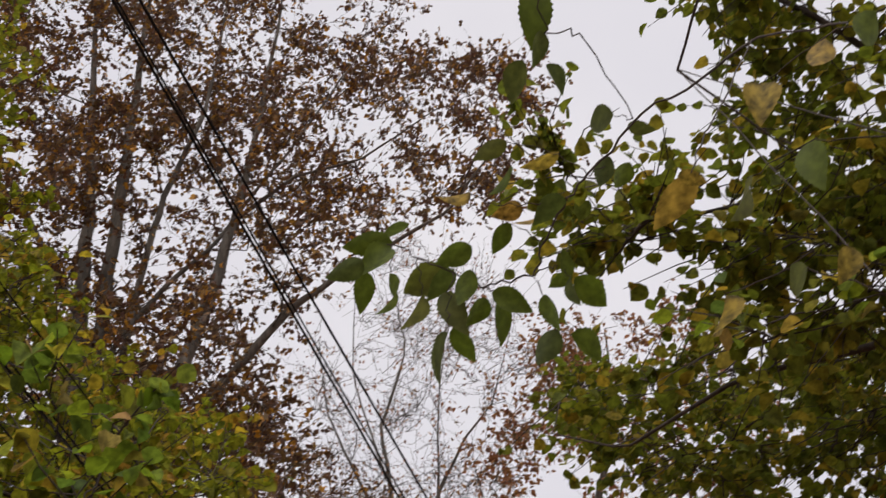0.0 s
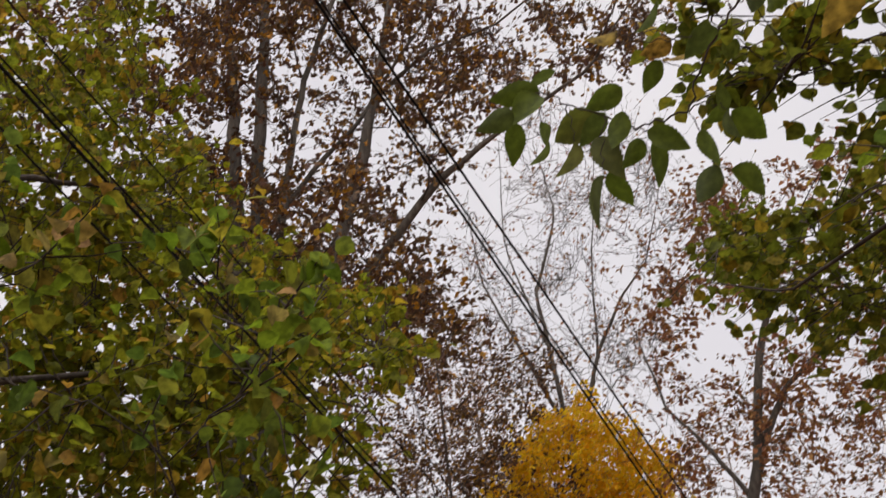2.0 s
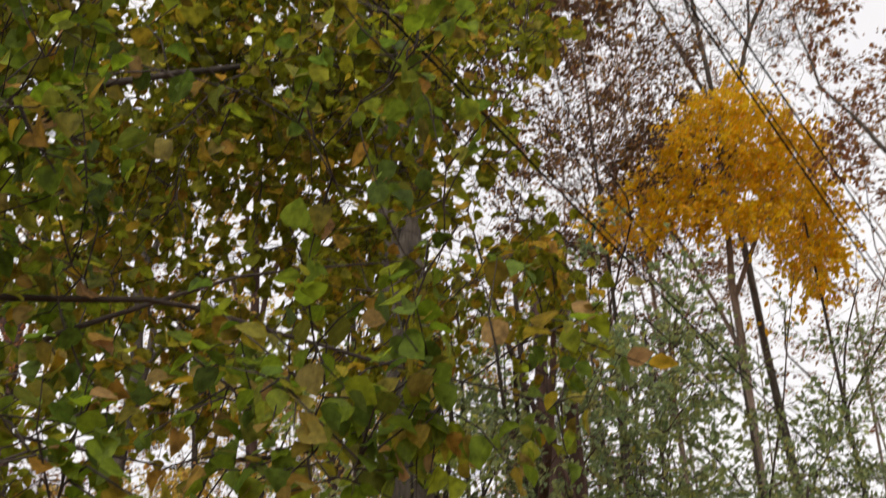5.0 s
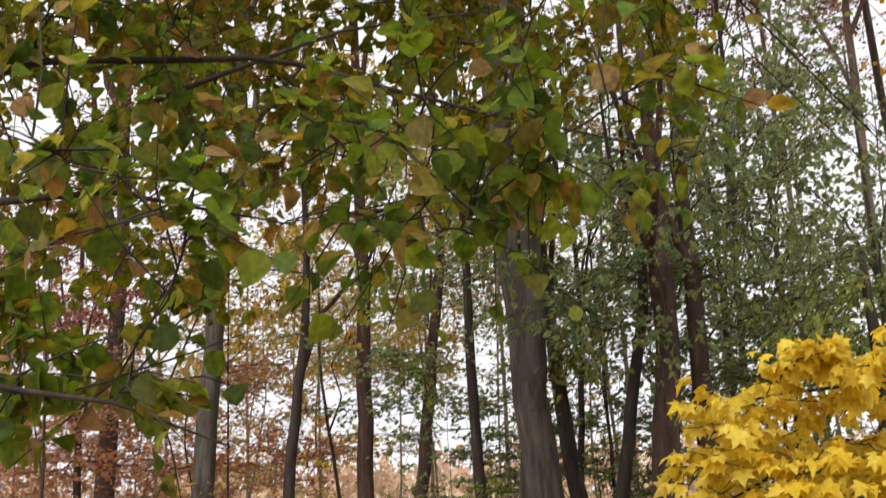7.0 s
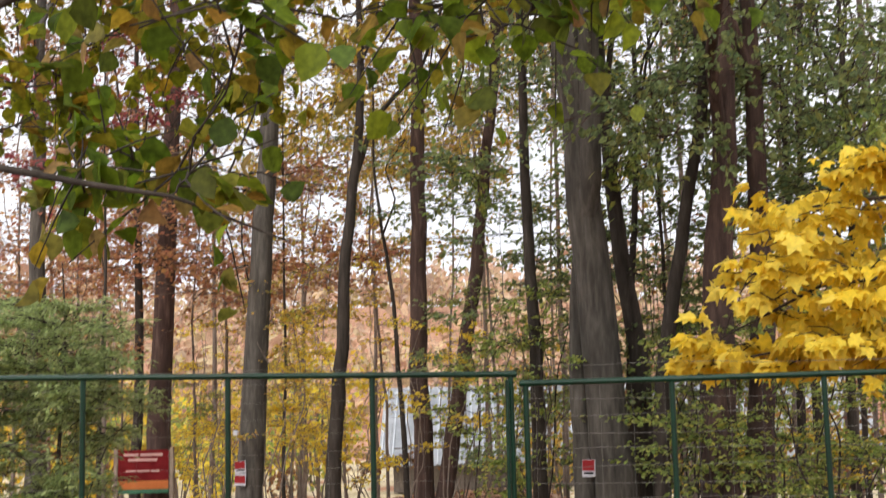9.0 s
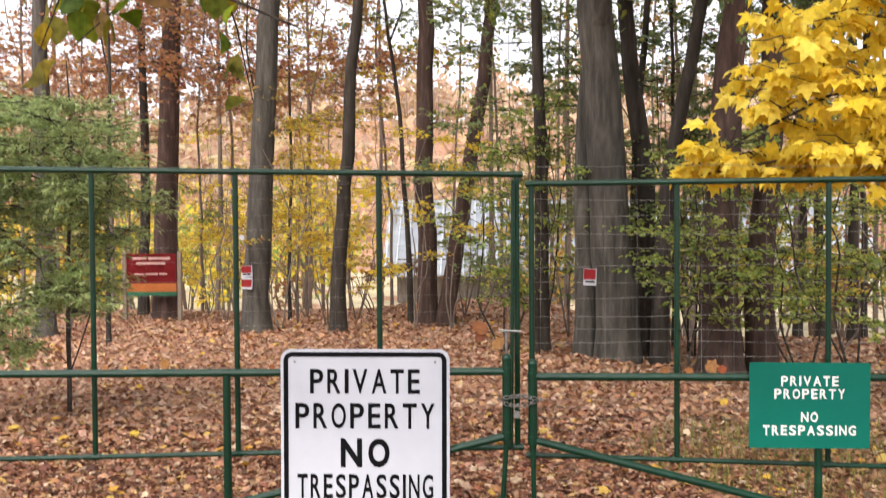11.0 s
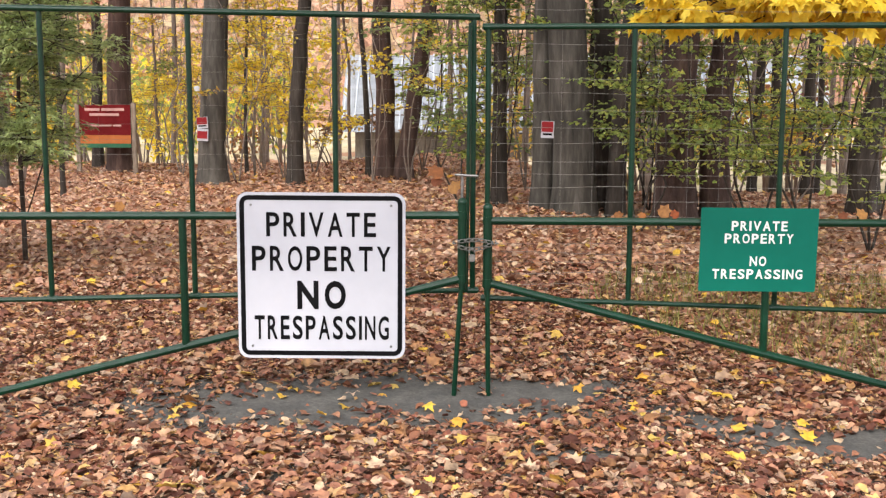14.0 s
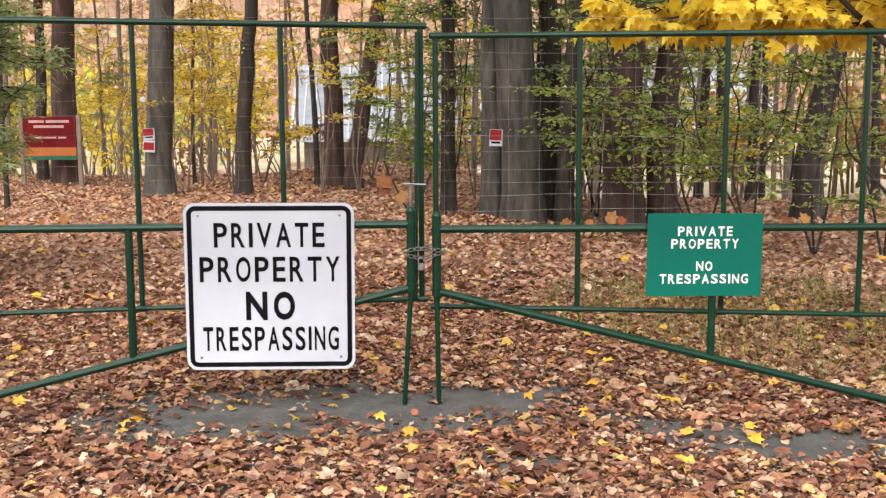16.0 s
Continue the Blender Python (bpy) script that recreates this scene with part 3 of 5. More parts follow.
litter("yellow_leaf_litter", 560, (-3.6, 3.6, 2.8, 9), LITTER_GOLD, 0.068, "bright yellow fallen leaves scattered on the drive", thin=False, lift=0.02, shape=LOBED)
litter("far_yellow_leaf_litter", 1200, (-11, 11, 8, 22), LITTER_GOLD, 0.08, "yellow fallen leaves scattered between the trees", thin=False, lift=0.03)

litter("verge_leaf_litter", 26000, (-12, -3.3, -10, 9.0), LITTER, 0.085, "brown fallen leaves on the verge", thin=False, shape=SCRAP)
litter("verge_leaf_litter", 26000, (3.3, 12, -10, 9.0), LITTER, 0.085, "brown fallen leaves on the verge", thin=False, shape=SCRAP)
litter("drive_leaf_litter", 30000, (-3.7, 3.7, -10, 3.5), LITTER, 0.075, "scattered brown fallen leaves on the drive", thin=False, shape=SCRAP)
litter("drive_leaf_litter", 6000, (-3.5, 3.5, 1.8, 3.6), LITTER, 0.06, "scattered brown fallen leaves on the drive", thin=False, shape=SCRAP)

GRASS = leaf_material("dry_grass", [(0.30, 0.27, 0.08), (0.22, 0.24, 0.06), (0.42, 0.36, 0.14), (0.16, 0.20, 0.05)], 0.3)
gn = 2600
ga, gr = rng.uniform(0, 2 * np.pi, gn), np.sqrt(rng.uniform(0, 1, gn))
gpx, gpy = 2.45 + 1.5 * gr * np.cos(ga), 7.7 + 1.6 * gr * np.sin(ga)
BLADE = (np.array([(-0.02, 0, 0), (0.02, 0, 0), (0.012, 0.6, 0.03), (0, 1, 0.12), (-0.012, 0.6, 0.03)]), [np.array([(0, 1, 2, 4)]), np.array([(4, 2, 3)])])
grass = put("grass", leaf_mesh("grass", BLADE, np.stack([gpx, gpy, height(gpx, gpy)], 1), np.stack([rng.normal(0, 0.35, gn), rng.normal(0, 0.35, gn), np.ones(gn)], 1), np.stack([rng.normal(0, 1, gn), rng.normal(0, 1, gn), np.full(gn, 0.1)], 1), rng.uniform(0.06, 0.2, gn)), GRASS)
tagged(grass, "thin dry grass tufts among the fallen leaves", "grass", kind="stuff")

# ---- front barrier gate: two leaves of thick green tube ----
GY = 5.52


def barrier(name, end, hinge, top, stile_low, brace_low, post_x, post_low, rod_foot, label):
    leaf = thing(name, (end, GY, 0), label, "gate", "barrier gate leaves")
    o = (end, GY, 0)
    far = hinge - 0.05 if hinge > 0 else hinge + 0.05
    tube_part("top_rail", (end, GY, top), (far, GY, top - 0.01), 0.019, leaf, origin=o)
    tube_part("end_stile", (end, GY, stile_low), (end, GY, top + 0.06), 0.022, leaf, origin=o)
    bm = bmesh.new()
    bmesh.ops.create_uvsphere(bm, u_segments=12, v_segments=8, radius=0.0235, matrix=Matrix.Translation((0, 0, top + 0.06)))
    part("stile_cap", bm, GREEN_PAINT, leaf, smooth=True)
    tube_part("brace", (end, GY, stile_low + 0.03), (far, GY, brace_low), 0.019, leaf, origin=o)
    s = (post_x - end) / (far - end)
    tube_part("upright", (post_x, GY + 0.002, stile_low + 0.03 + s * (brace_low - stile_low - 0.03)), (post_x, GY + 0.002, top), 0.019, leaf, origin=o)
    tube_part("drop_rod", (rod_foot, GY + 0.01, 0.0), (end, GY + 0.01, stile_low + 0.05), 0.012, leaf, origin=o)
    tube_part("rod_sleeve", (end, GY + 0.012, stile_low - 0.03), (end, GY + 0.012, stile_low + 0.06), 0.0155, leaf, origin=o)
    for z in (stile_low + 0.03, top):
        tube_part("weld_collar", (end, GY, z - 0.025), (end, GY, z + 0.025), 0.0245, leaf, origin=o)
    post = thing("gate_post", (hinge, GY, 0), "thick green painted steel gate post", "post", "gate posts")
    tube_part("shaft", (hinge, GY, -0.3), (hinge, GY, 1.15), 0.055, post, origin=(hinge, GY, 0))
    tube_part("cap", (hinge, GY, 1.15), (hinge, GY, 1.17), 0.06, post, origin=(hinge, GY, 0))
    return leaf


barrier("barrier_gate_leaf", 0.090, -2.62, 0.880, 0.55, -0.11 + 0.02, -1.222, 0.25, 0.053, "green tubular steel barrier gate leaf with sloping brace and white sign")
barrier("barrier_gate_leaf", 0.210, 2.62, 0.855, 0.53, -0.05, 1.525, 0.23, 0.218, "green tubular steel barrier gate leaf with sloping brace and green sign")

# ---- rear gate: tall framed wire-mesh leaves ----
BY = 5.65


def mesh_gate(ends, top, low, uprights, label, wire_r, rows_z):
    leaf = thing("mesh_gate_leaf", (ends[0], BY, 0), label, "gate", "mesh gate leaves")
    o = (ends[0], BY, 0)

    def zt(x):
        return top[0] + (top[1] - top[0]) * (x - ends[0]) / (ends[1] - ends[0])

    def zl(x):
        return low[0] + (low[1] - low[0]) * (x - ends[0]) / (ends[1] - ends[0])
    tube_part("top_rail", (ends[0], BY, top[0]), (ends[1], BY, top[1]), 0.0145, leaf, origin=o)
    tube_part("bottom_rail", (ends[0], BY, low[0]), (ends[1], BY, low[1]), 0.0125, leaf, origin=o)
    for x in uprights:
        tube_part("upright", (x, BY + 0.002, zl(x)), (x, BY + 0.002, zt(x)), 0.0135, leaf, origin=o)
        for z in (zt(x), zl(x)):
            tube_part("joint_sleeve", (x - 0.03, BY, z), (x + 0.03, BY, z), 0.0165, leaf, origin=o)
    for z in rows_z:
        t = Tubes()
        xs = np.linspace(ends[0], ends[1], 14)
        zs = z + 0.006 * np.sin(xs * 2.3 + z * 31) + 0.003 * np.sin(xs * 7 + z * 90) + rng.normal(0, 0.0015, 14)
        t.add(np.stack([xs, np.full(14, BY + 0.02), zs], 1), np.full(14, wire_r * 0.85), 4)
        put("wire", t.mesh("wire", o), WIRE, leaf)
    for x in np.arange(ends[0] + 0.05, ends[1], 0.076 * 2):
        t = Tubes()
        zs = np.linspace(zl(x), zt(x), 8)
        t.add(np.stack([x + rng.normal(0, 0.0015, 8), np.full(8, BY + 0.0225), zs], 1), np.full(8, wire_r * 0.6), 3)
        put("stay_wire", t.mesh("stay_wire", o), WIRE, leaf)
    return leaf


z_rows = 0.5 + np.cumsum(np.concatenate([np.full(5, 0.05), np.full(6, 0.066), np.full(9, 0.078)]))
mesh_gate((-2.6, 0.148), (1.845, 1.797), (0.435, 0.50), (-2.57, -1.892, -1.198, -0.512, 0.142), "tall green framed gate leaf with fine wire mesh", 0.0005, z_rows)
mesh_gate((0.206, 2.6), (1.752, 1.768), (0.462, 0.385), (0.212, 0.897, 1.605, 2.285, 2.57), "tall green framed gate leaf with sagging stock wire", 0.0010, z_rows - 0.02)

latch = thing("latch_rod", (0.112, BY - 0.03, 0.5), "slim green latch rod with a pale crossbar on the mesh gate", "latch")
tube_part("rod", (0.112, BY - 0.03, 0.5), (0.125, BY - 0.03, 1.77), 0.009, latch, origin=(0.112, BY - 0.03, 0.5))
tube_part("crossbar", (0.055, BY - 0.042, 1.062), (0.165, BY - 0.042, 1.056), 0.006, latch, STEEL, origin=(0.112, BY - 0.03, 0.5), label="pale steel crossbar")
tube_part("stub", (0.09, BY - 0.04, 0.86), (0.09, BY - 0.04, 1.06), 0.007, latch, STEEL, origin=(0.112, BY - 0.03, 0.5))


# ---- chain and padlock round the two end stiles ----
def link_bm():
    bm = bmesh.new()
    n, m, r, w, h = 14, 6, 0.0027, 0.0075, 0.0135
    ring = []
    for i in range(n):
        a = 2 * math.pi * i / n
        c = Vector((w * math.cos(a), 0, h * math.sin(a)))
        o = Vector((math.cos(a), 0, math.sin(a)))
        ring.append([bm.verts.new(c + r * (math.cos(b) * o + math.sin(b) * Vector((0, 1, 0)))) for b in (2 * math.pi * j / m for j in range(m))])
    for i in range(n):
        for j in range(m):
            bm.faces.new((ring[i][j], ring[(i + 1) % n][j], ring[(i + 1) % n][(j + 1) % m], ring[i][(j + 1) % m]))
    return bm


chain = thing("chain", (0.15, GY, 0.72), "galvanised steel chain looped round both gate stiles", "chain")
bm = link_bm()
link_mesh = bpy.data.meshes.new("link")
bm.to_mesh(link_mesh)
bm.free()
for kx, (x0, x1, z0, z1, sag, yy) in enumerate([(0.065, 0.238, 0.757, 0.752, 0.012, -0.030), (0.065, 0.24, 0.742, 0.758, -0.024, -0.036), (0.065, 0.235, 0.752, 0.748, 0.01, 0.030)]):
    n = 11
    for i in range(n):
        s = (i + 0.5) / n
        ob = put("link", link_mesh, STEEL, chain)
        ob.location = (x0 + (x1 - x0) * s - 0.15, yy, z0 + (z1 - z0) * s + sag * 4 * s * (1 - s) - 0.72)
        tilt = math.atan2((z1 - z0) + sag * 4 * (1 - 2 * s), x1 - x0)
        ob.rotation_euler = Euler((0 if i % 2 else radians(80), radians(90) - tilt, 0))
for side, x in ((1, 0.052), (-1, 0.25)):
    for i in range(3):
        ob = put("link", link_mesh, STEEL, chain)
        ob.location = (x - 0.15, -0.02 + 0.02 * i, 0.75 - 0.72)
        ob.rotation_euler = Euler((radians(90), radians(40 * i), 0))
lock = thing("padlock", (0.135, GY - 0.042, 0.685), "small grey steel padlock hanging on the chain", "padlock")
part("body", box_bm(0.03, 0.016, 0.034, 0.004), STEEL, lock)
bm = bmesh.new()
pts = [Vector((0.013 * math.cos(a), 0, 0.022 + 0.022 * math.sin(a))) for a in np.linspace(0, math.pi, 9)]
for a, b in zip(pts, pts[1:]):
    rod(bm, a, b, 0.0035, 8)
part("shackle", bm, STEEL, lock)


# ---- signs ----
def rounded_plate(w, h, t, r, seg=6):
    bm = bmesh.new()
    ring = []
    for cx, cz, a0 in ((w / 2 - r, h / 2 - r, 0), (-w / 2 + r, h / 2 - r, 90), (-w / 2 + r, -h / 2 + r, 180), (w / 2 - r, -h / 2 + r, 270)):
        for i in range(seg + 1):
            a = radians(a0 + 90 * i / seg)
            ring.append((cx + r * math.cos(a), cz + r * math.sin(a)))
    f = bm.faces.new([bm.verts.new((x, 0, z)) for x, z in ring])
    out = bmesh.ops.extrude_face_region(bm, geom=[f])
    bmesh.ops.translate(bm, vec=(0, t, 0), verts=[v for v in out["geom"] if isinstance(v, bmesh.types.BMVert)])
    bmesh.ops.recalc_face_normals(bm, faces=bm.faces[:])
    return bm


def rounded_frame(w, h, band, t, r, seg=6):
    bm = bmesh.new()

    def ring(w, h, r, y):
        out = []
        for cx, cz, a0 in ((w / 2 - r, h / 2 - r, 0), (-w / 2 + r, h / 2 - r, 90), (-w / 2 + r, -h / 2 + r, 180), (w / 2 - r, -h / 2 + r, 270)):
            for i in range(seg + 1):
                a = radians(a0 + 90 * i / seg)
                out.append(bm.verts.new((cx + r * math.cos(a), y, cz + r * math.sin(a))))
        return out
    a, b = ring(w, h, r, -t), ring(w - 2 * band, h - 2 * band, max(r - band, 0.004), -t)
    c, d = ring(w, h, r, 0), ring(w - 2 * band, h - 2 * band, max(r - band, 0.004), 0)
    n = len(a)
    for i in range(n):
        j = (i + 1) % n
        for p, q in ((a, b), (b, d), (d, c), (c, a)):
            bm.faces.new((p[i], p[j], q[j], q[i]))
    bmesh.ops.recalc_face_normals(bm, faces=bm.faces[:])
    return bm


def glyph(char, bold):
    """One printed capital as a thin mesh."""
    cu = bpy.data.curves.new("line", "FONT")
    cu.body, cu.size, cu.extrude, cu.offset, cu.resolution_u = char, 1.0, 0.002, bold, 4
    tmp = bpy.data.objects.new("line", cu)
    scene.collection.objects.link(tmp)
    bpy.context.view_layer.update()
    me = bpy.data.meshes.new_from_object(tmp.evaluated_get(bpy.context.evaluated_depsgraph_get()))
    bpy.data.objects.remove(tmp)
    return me


def words(text, parent, material, x, z, width, cap, y, bold=0.0, gap=0.30):
    """A line of raised capitals of even width, centred at x, z, with the given width and capital height."""
    wide = [{"I": 0.30, "V": 1.12, "A": 1.12, "N": 1.05, "O": 1.05, "G": 1.05, "E": 0.9}.get(c, 1.0) for c in text]
    u = width / (sum(wide) + gap * (len(text) - 1))
    bm, left = bmesh.new(), x - width / 2
    for c, w in zip(text, wide):
        me = glyph(c, bold)
        co = np.empty(len(me.vertices) * 3, np.float32)
        me.vertices.foreach_get("co", co)
        co = co.reshape(-1, 3)
        lo, hi = co.min(0), co.max(0)
        ax = (co[:, 0] - lo[0]) * w * u / (hi[0] - lo[0]) + left
        az = (co[:, 1] - (lo[1] + hi[1]) / 2) * cap / (hi[1] - lo[1]) + z
        ay = y - (co[:, 2] - lo[2]) / (hi[2] - lo[2]) * 0.0012
        me.vertices.foreach_set("co", np.stack([ax, ay, az], 1).ravel().astype(np.float32))
        bm.from_mesh(me)
        left += (w + gap) * u
    return part("lettering", bm, material, parent)


SW, SH = 0.787, 0.789
sign = thing("warning_sign", (-0.570, GY - 0.030, 0.594), "square white metal sign with black border and PRIVATE PROPERTY NO TRESPASSING", "sign", "no trespassing signs")
sign.rotation_euler = Euler((0, radians(0.3), 0))
part("panel", rounded_plate(SW, SH, 0.004, 0.05), WHITE_SHEET, sign)
part("border", rounded_frame(SW - 0.028, SH - 0.028, 0.022, 0.0012, 0.04), BLACK_PRINT, sign, "black border line")
for text, c, cap, w, bold in (("PRIVATE", 0.190, 0.145, 0.65, 0.016), ("PROPERTY", 0.394, 0.150, 0.825, 0.016), ("NO", 0.613, 0.172, 0.29, 0.036), ("TRESPASSING", 0.812, 0.145, 0.805, 0.018)):
    words(text, sign, BLACK_PRINT, 0.0, SH * (0.5 - c), SW * w, SH * cap, -0.0005, bold)
for sx in (-1, 1):
    for sz in (-1, 1):
        bm = bmesh.new()
        rod(bm, (sx * SW * 0.415, -0.003, sz * SH * 0.425), (sx * SW * 0.415, 0.0, sz * SH * 0.425), 0.006)
        part("bolt", bm, STEEL, sign)

QW, QH = 0.549, 0.395
sign2 = thing("warning_sign", (1.475, GY - 0.030, 0.724), "green metal sign with white PRIVATE PROPERTY NO TRESPASSING print", "sign", "no trespassing signs")
sign2.rotation_euler = Euler((0, radians(0.4), 0))
part("panel", rounded_plate(QW, QH, 0.003, 0.006, 3), GREEN_SHEET, sign2)
for text, c, w in (("PRIVATE", 0.215, 0.475), ("PROPERTY", 0.365, 0.585), ("NO", 0.635, 0.14), ("TRESPASSING", 0.79, 0.77)):
    words(text, sign2, WHITE_PRINT, 0.0, QH * (0.5 - c), QW * w, QH * 0.115, -0.0005, 0.022)


# ---- pale open meadow beyond the bank ----
mx, my = np.meshgrid(np.linspace(-34, 24, 60), np.linspace(31, 64, 34))
my = my + 1.2 * np.sin(mx * 0.4) + 0.7 * np.sin(mx * 1.1 + 1)
mv = np.stack([mx, my, height(mx, my) + 0.02], -1).reshape(-1, 3)
mi, mj = np.meshgrid(np.arange(33), np.arange(59), indexing="ij")
mi, mj = mi.ravel(), mj.ravel()
meadow = put("meadow", mesh_of("meadow", mv, [np.stack([mi * 60 + mj, mi * 60 + mj + 1, (mi + 1) * 60 + mj + 1, (mi + 1) * 60 + mj], 1)]), LAWN, smooth=True)
tagged(meadow, "pale dry meadow in the open beyond the wood", "meadow", kind="structure")

# ---- banner on two posts ----
ban = thing("banner", (-5.42, 19.1, 0), "red vinyl banner with orange and green stripes on two wooden posts", "banner")
for nm, z0, z1, mat in (("red_field", 0.47, 0.95, RED_CLOTH), ("orange_stripe", 0.335, 0.466, ORANGE_CLOTH), ("green_stripe", 0.27, 0.331, TEAL_CLOTH)):
    bm = bmesh.new()
    bmesh.ops.create_grid(bm, x_segments=12, y_segments=4, size=0.5)
    for v in bm.verts:
        v.co = Vector((v.co.x * 0.83, 0.01 * math.sin(v.co.x * 9), (z0 + z1) / 2 + v.co.y * (z1 - z0)))
    bmesh.ops.solidify(bm, geom=bm.faces[:], thickness=0.003)
    part(nm, bm, mat, ban)
for z, h, words in ((0.875, 0.042, ((-0.19, 0.24), (0.14, 0.36))), (0.795, 0.042, ((0.0, 0.47),)), (0.62, 0.028, ((-0.19, 0.16), (0.01, 0.2), (0.2, 0.13)))):
    for x, w in words:
        part("print_bar", box_bm(w, 0.004, h, 0.0, (x, -0.014, z)), PALE_PRINT, ban)
for x in (-0.44, 0.46):
    part("post", box_bm(0.07, 0.07, 1.28, 0.008, (x, 0.03, 0.34)), POST_WOOD, ban)


# ---- grey building with a pale roof, beyond the bank ----
hall = thing("long_shed", (5.3, 43.0, -1.75), "long low shed with pale grey ribbed metal roof", "building")
part("wall", box_bm(17.0, 6.0, 1.6, 0.02, (0, 3.2, 0.8)), WALL, hall)
bm = bmesh.new()
ridge, eave = 3.75, 1.0
vs = [bm.verts.new(p) for p in ((-9, -0.6, eave), (9, -0.6, eave), (9, 3.4, ridge), (-9, 3.4, ridge), (9, 7.4, eave), (-9, 7.4, eave))]
bm.faces.new((vs[0], vs[1], vs[2], vs[3]))
bm.faces.new((vs[3], vs[2], vs[4], vs[5]))
bmesh.ops.solidify(bm, geom=bm.faces[:], thickness=0.08)
roof_part = part("roof", bm, ROOF, hall)
for i in range(45):
    x = -8.9 + i * 0.404
    tube_part("roof_rib", (x, -0.62, eave + 0.03), (x, 3.38, ridge + 0.03), 0.03, roof_part, ROOF)


# ---- overhead cables ----
def cable(p, q, r, label):
    p, q = np.array(p), np.array(q)
    d = unit(q - p)
    a, b = p - d * 9, q + d * 18
    s = np.linspace(0, 1, 40)
    line = a + (b - a) * s[:, None]
    line[:, 2] += 0.25 * ((2 * s - 1) ** 2 - 0.35)
    t = Tubes()
    t.add(line, np.full(40, r), 6)
    return tagged(put("overhead_cable", t.mesh("overhead_cable", a), CABLE), label, "cable", "overhead cables"), a


for x0, y0, x1, y1, z, r in ((0.25, 3.60, 6.40, 11.62, 8.0, 0.0105), (0.29, 3.58, 6.45, 11.55, 7.93, 0.007), (0.40, 3.56, 6.06, 10.72, 8.0, 0.010),
                             (-0.60, 3.11, 5.40, 11.54, 5.5, 0.008), (-0.55, 3.10, 5.45, 11.47, 5.47, 0.0048), (-0.50, 3.60, 5.30, 11.90, 5.5, 0.0055), (-0.42, 3.06, 5.60, 11.40, 5.57, 0.004)):
    ob, a = cable((x0, y0, z), (x1, y1, z), r, "thin black overhead cable strung between far poles")
    ob.location = a

# ---- woodland ----


def trunk_to(az, d, r, top_el, lean=(), z0=None):
    """A plumb or leaning trunk: bearing and distance of the foot, radius, height angle of its top; lean: (el, az) on the way."""
    a = math.radians(az)
    x, y = d * math.sin(a), d * math.cos(a)
    foot = np.array((x, y, float(height(np.array(x), np.array(y))) - 0.15))
    marks = [(el, b) for el, b in lean if el < top_el] + [(top_el, lean[-1][1] if lean else az)]
    pts = [foot, foot + np.array((0, 0, 0.35)), *[at(b, e, d) for e, b in marks]]
    top = pts[-1][2]
    radii = [r * 1.45, r * 1.08] + [r * (1.0 - 0.75 * max(0, p[2]) / top) for p in pts[2:]]
    return pts, radii


def forest_tree(az, d, r, top_el, lean, leaf_mat, n_targets, label, bark=BARK_DARK, size=0.10, leaves=70, crown_from=9, width=3.0, name="tree", forks=2, shape=SMALL, category="tree", keep=None, twig_len=0.6, flat=False):
    pts, radii = trunk_to(az, d, r, top_el, lean)
    stems = [(pts, radii)]
    b = pts[-1]
    for k in range(forks):
        s = rng.uniform(0.5, 0.75)
        zs = np.array([q[2] for q in pts])
        zf = zs[0] + (zs[-1] - zs[0]) * s
        p = np.array([np.interp(zf, zs, [q[c] for q in pts]) for c in range(3)])
        q = p + np.array((rng.normal(0, width * 0.35), rng.normal(0, width * 0.35), (b[2] - p[2]) * rng.uniform(0.8, 1.05)))
        stems.append((wander(p, q, 0.04, 5), np.linspace(r * 0.36, r * 0.08, 5)))
    z0 = at(az, crown_from, d)[2]
    c = (np.array((b[0], b[1], (b[2] + z0) / 2)))
    tg = ball_of(n_targets, c, (width, width, max(1.0, (b[2] - z0) / 2)), 0.2)
    if flat:
        tier = np.arange(z0, b[2] + 1, 0.95)
        near = np.abs(tg[:, 2, None] - tier[None]).argmin(1)
        tg[:, 2] = tier[near] + rng.normal(0, 0.07, n_targets) + 0.06 * (tg[:, 0] - b[0])
    return grow(name, label, category, pts[0], stems, tg, None, leaf_mat, bark, leaves, size, 8, twig_len, 0.010, shape, first=max(0.5, z0 - 2.5), group="woodland trees", limb_bend=0.05 if flat else 0.08, flat=flat, droop=0.15 if flat else 0.35)


# tall oak: double trunk, four rising stems, brown leaves
D = 12.95
foot = at(6.3, 0, D)
foot[2] = -0.15
grey = [foot, foot + np.array((0, 0, 0.5)), at(5.9, 0, D), at(5.2, 12, D), at(4.5, 20, D), at(4.4, 32, D), at(4.3, 40.6, D), at(4.1, 45, D), at(3.8, 50, D), at(2.9, 54.2, D), at(1.5, 61, D)]
second = [foot + np.array((-0.34, 0.15, 0)), foot + np.array((-0.33, 0.15, 0.5)), at(4.75, 1, D + 0.2), at(4.9, 5, D + 0.2), at(5.7, 11, D - 0.2), at(6.0, 25, D - 0.1), at(5.4, 40.5, D), at(5.5, 46, D), at(5.8, 51, D), at(6.1, 56, D), at(6.6, 62, D)]
third = [at(5.6, 35, D - 0.1), at(7.0, 43.8, D - 0.3), at(7.7, 47.2, D - 0.4), at(8.8, 50.8, D - 0.5), at(11.8, 55.3, D - 0.6), at(13.7, 61, D - 0.8)]
fourth = [at(4.5, 24, D), at(6.4, 32, D - 0.2), at(9.1, 39.4, D - 0.4), at(12.4, 46.4, D - 0.5), at(14.0, 50, D - 0.6), at(15.8, 54, D - 0.8), at(18.4, 60.2, D - 1)]
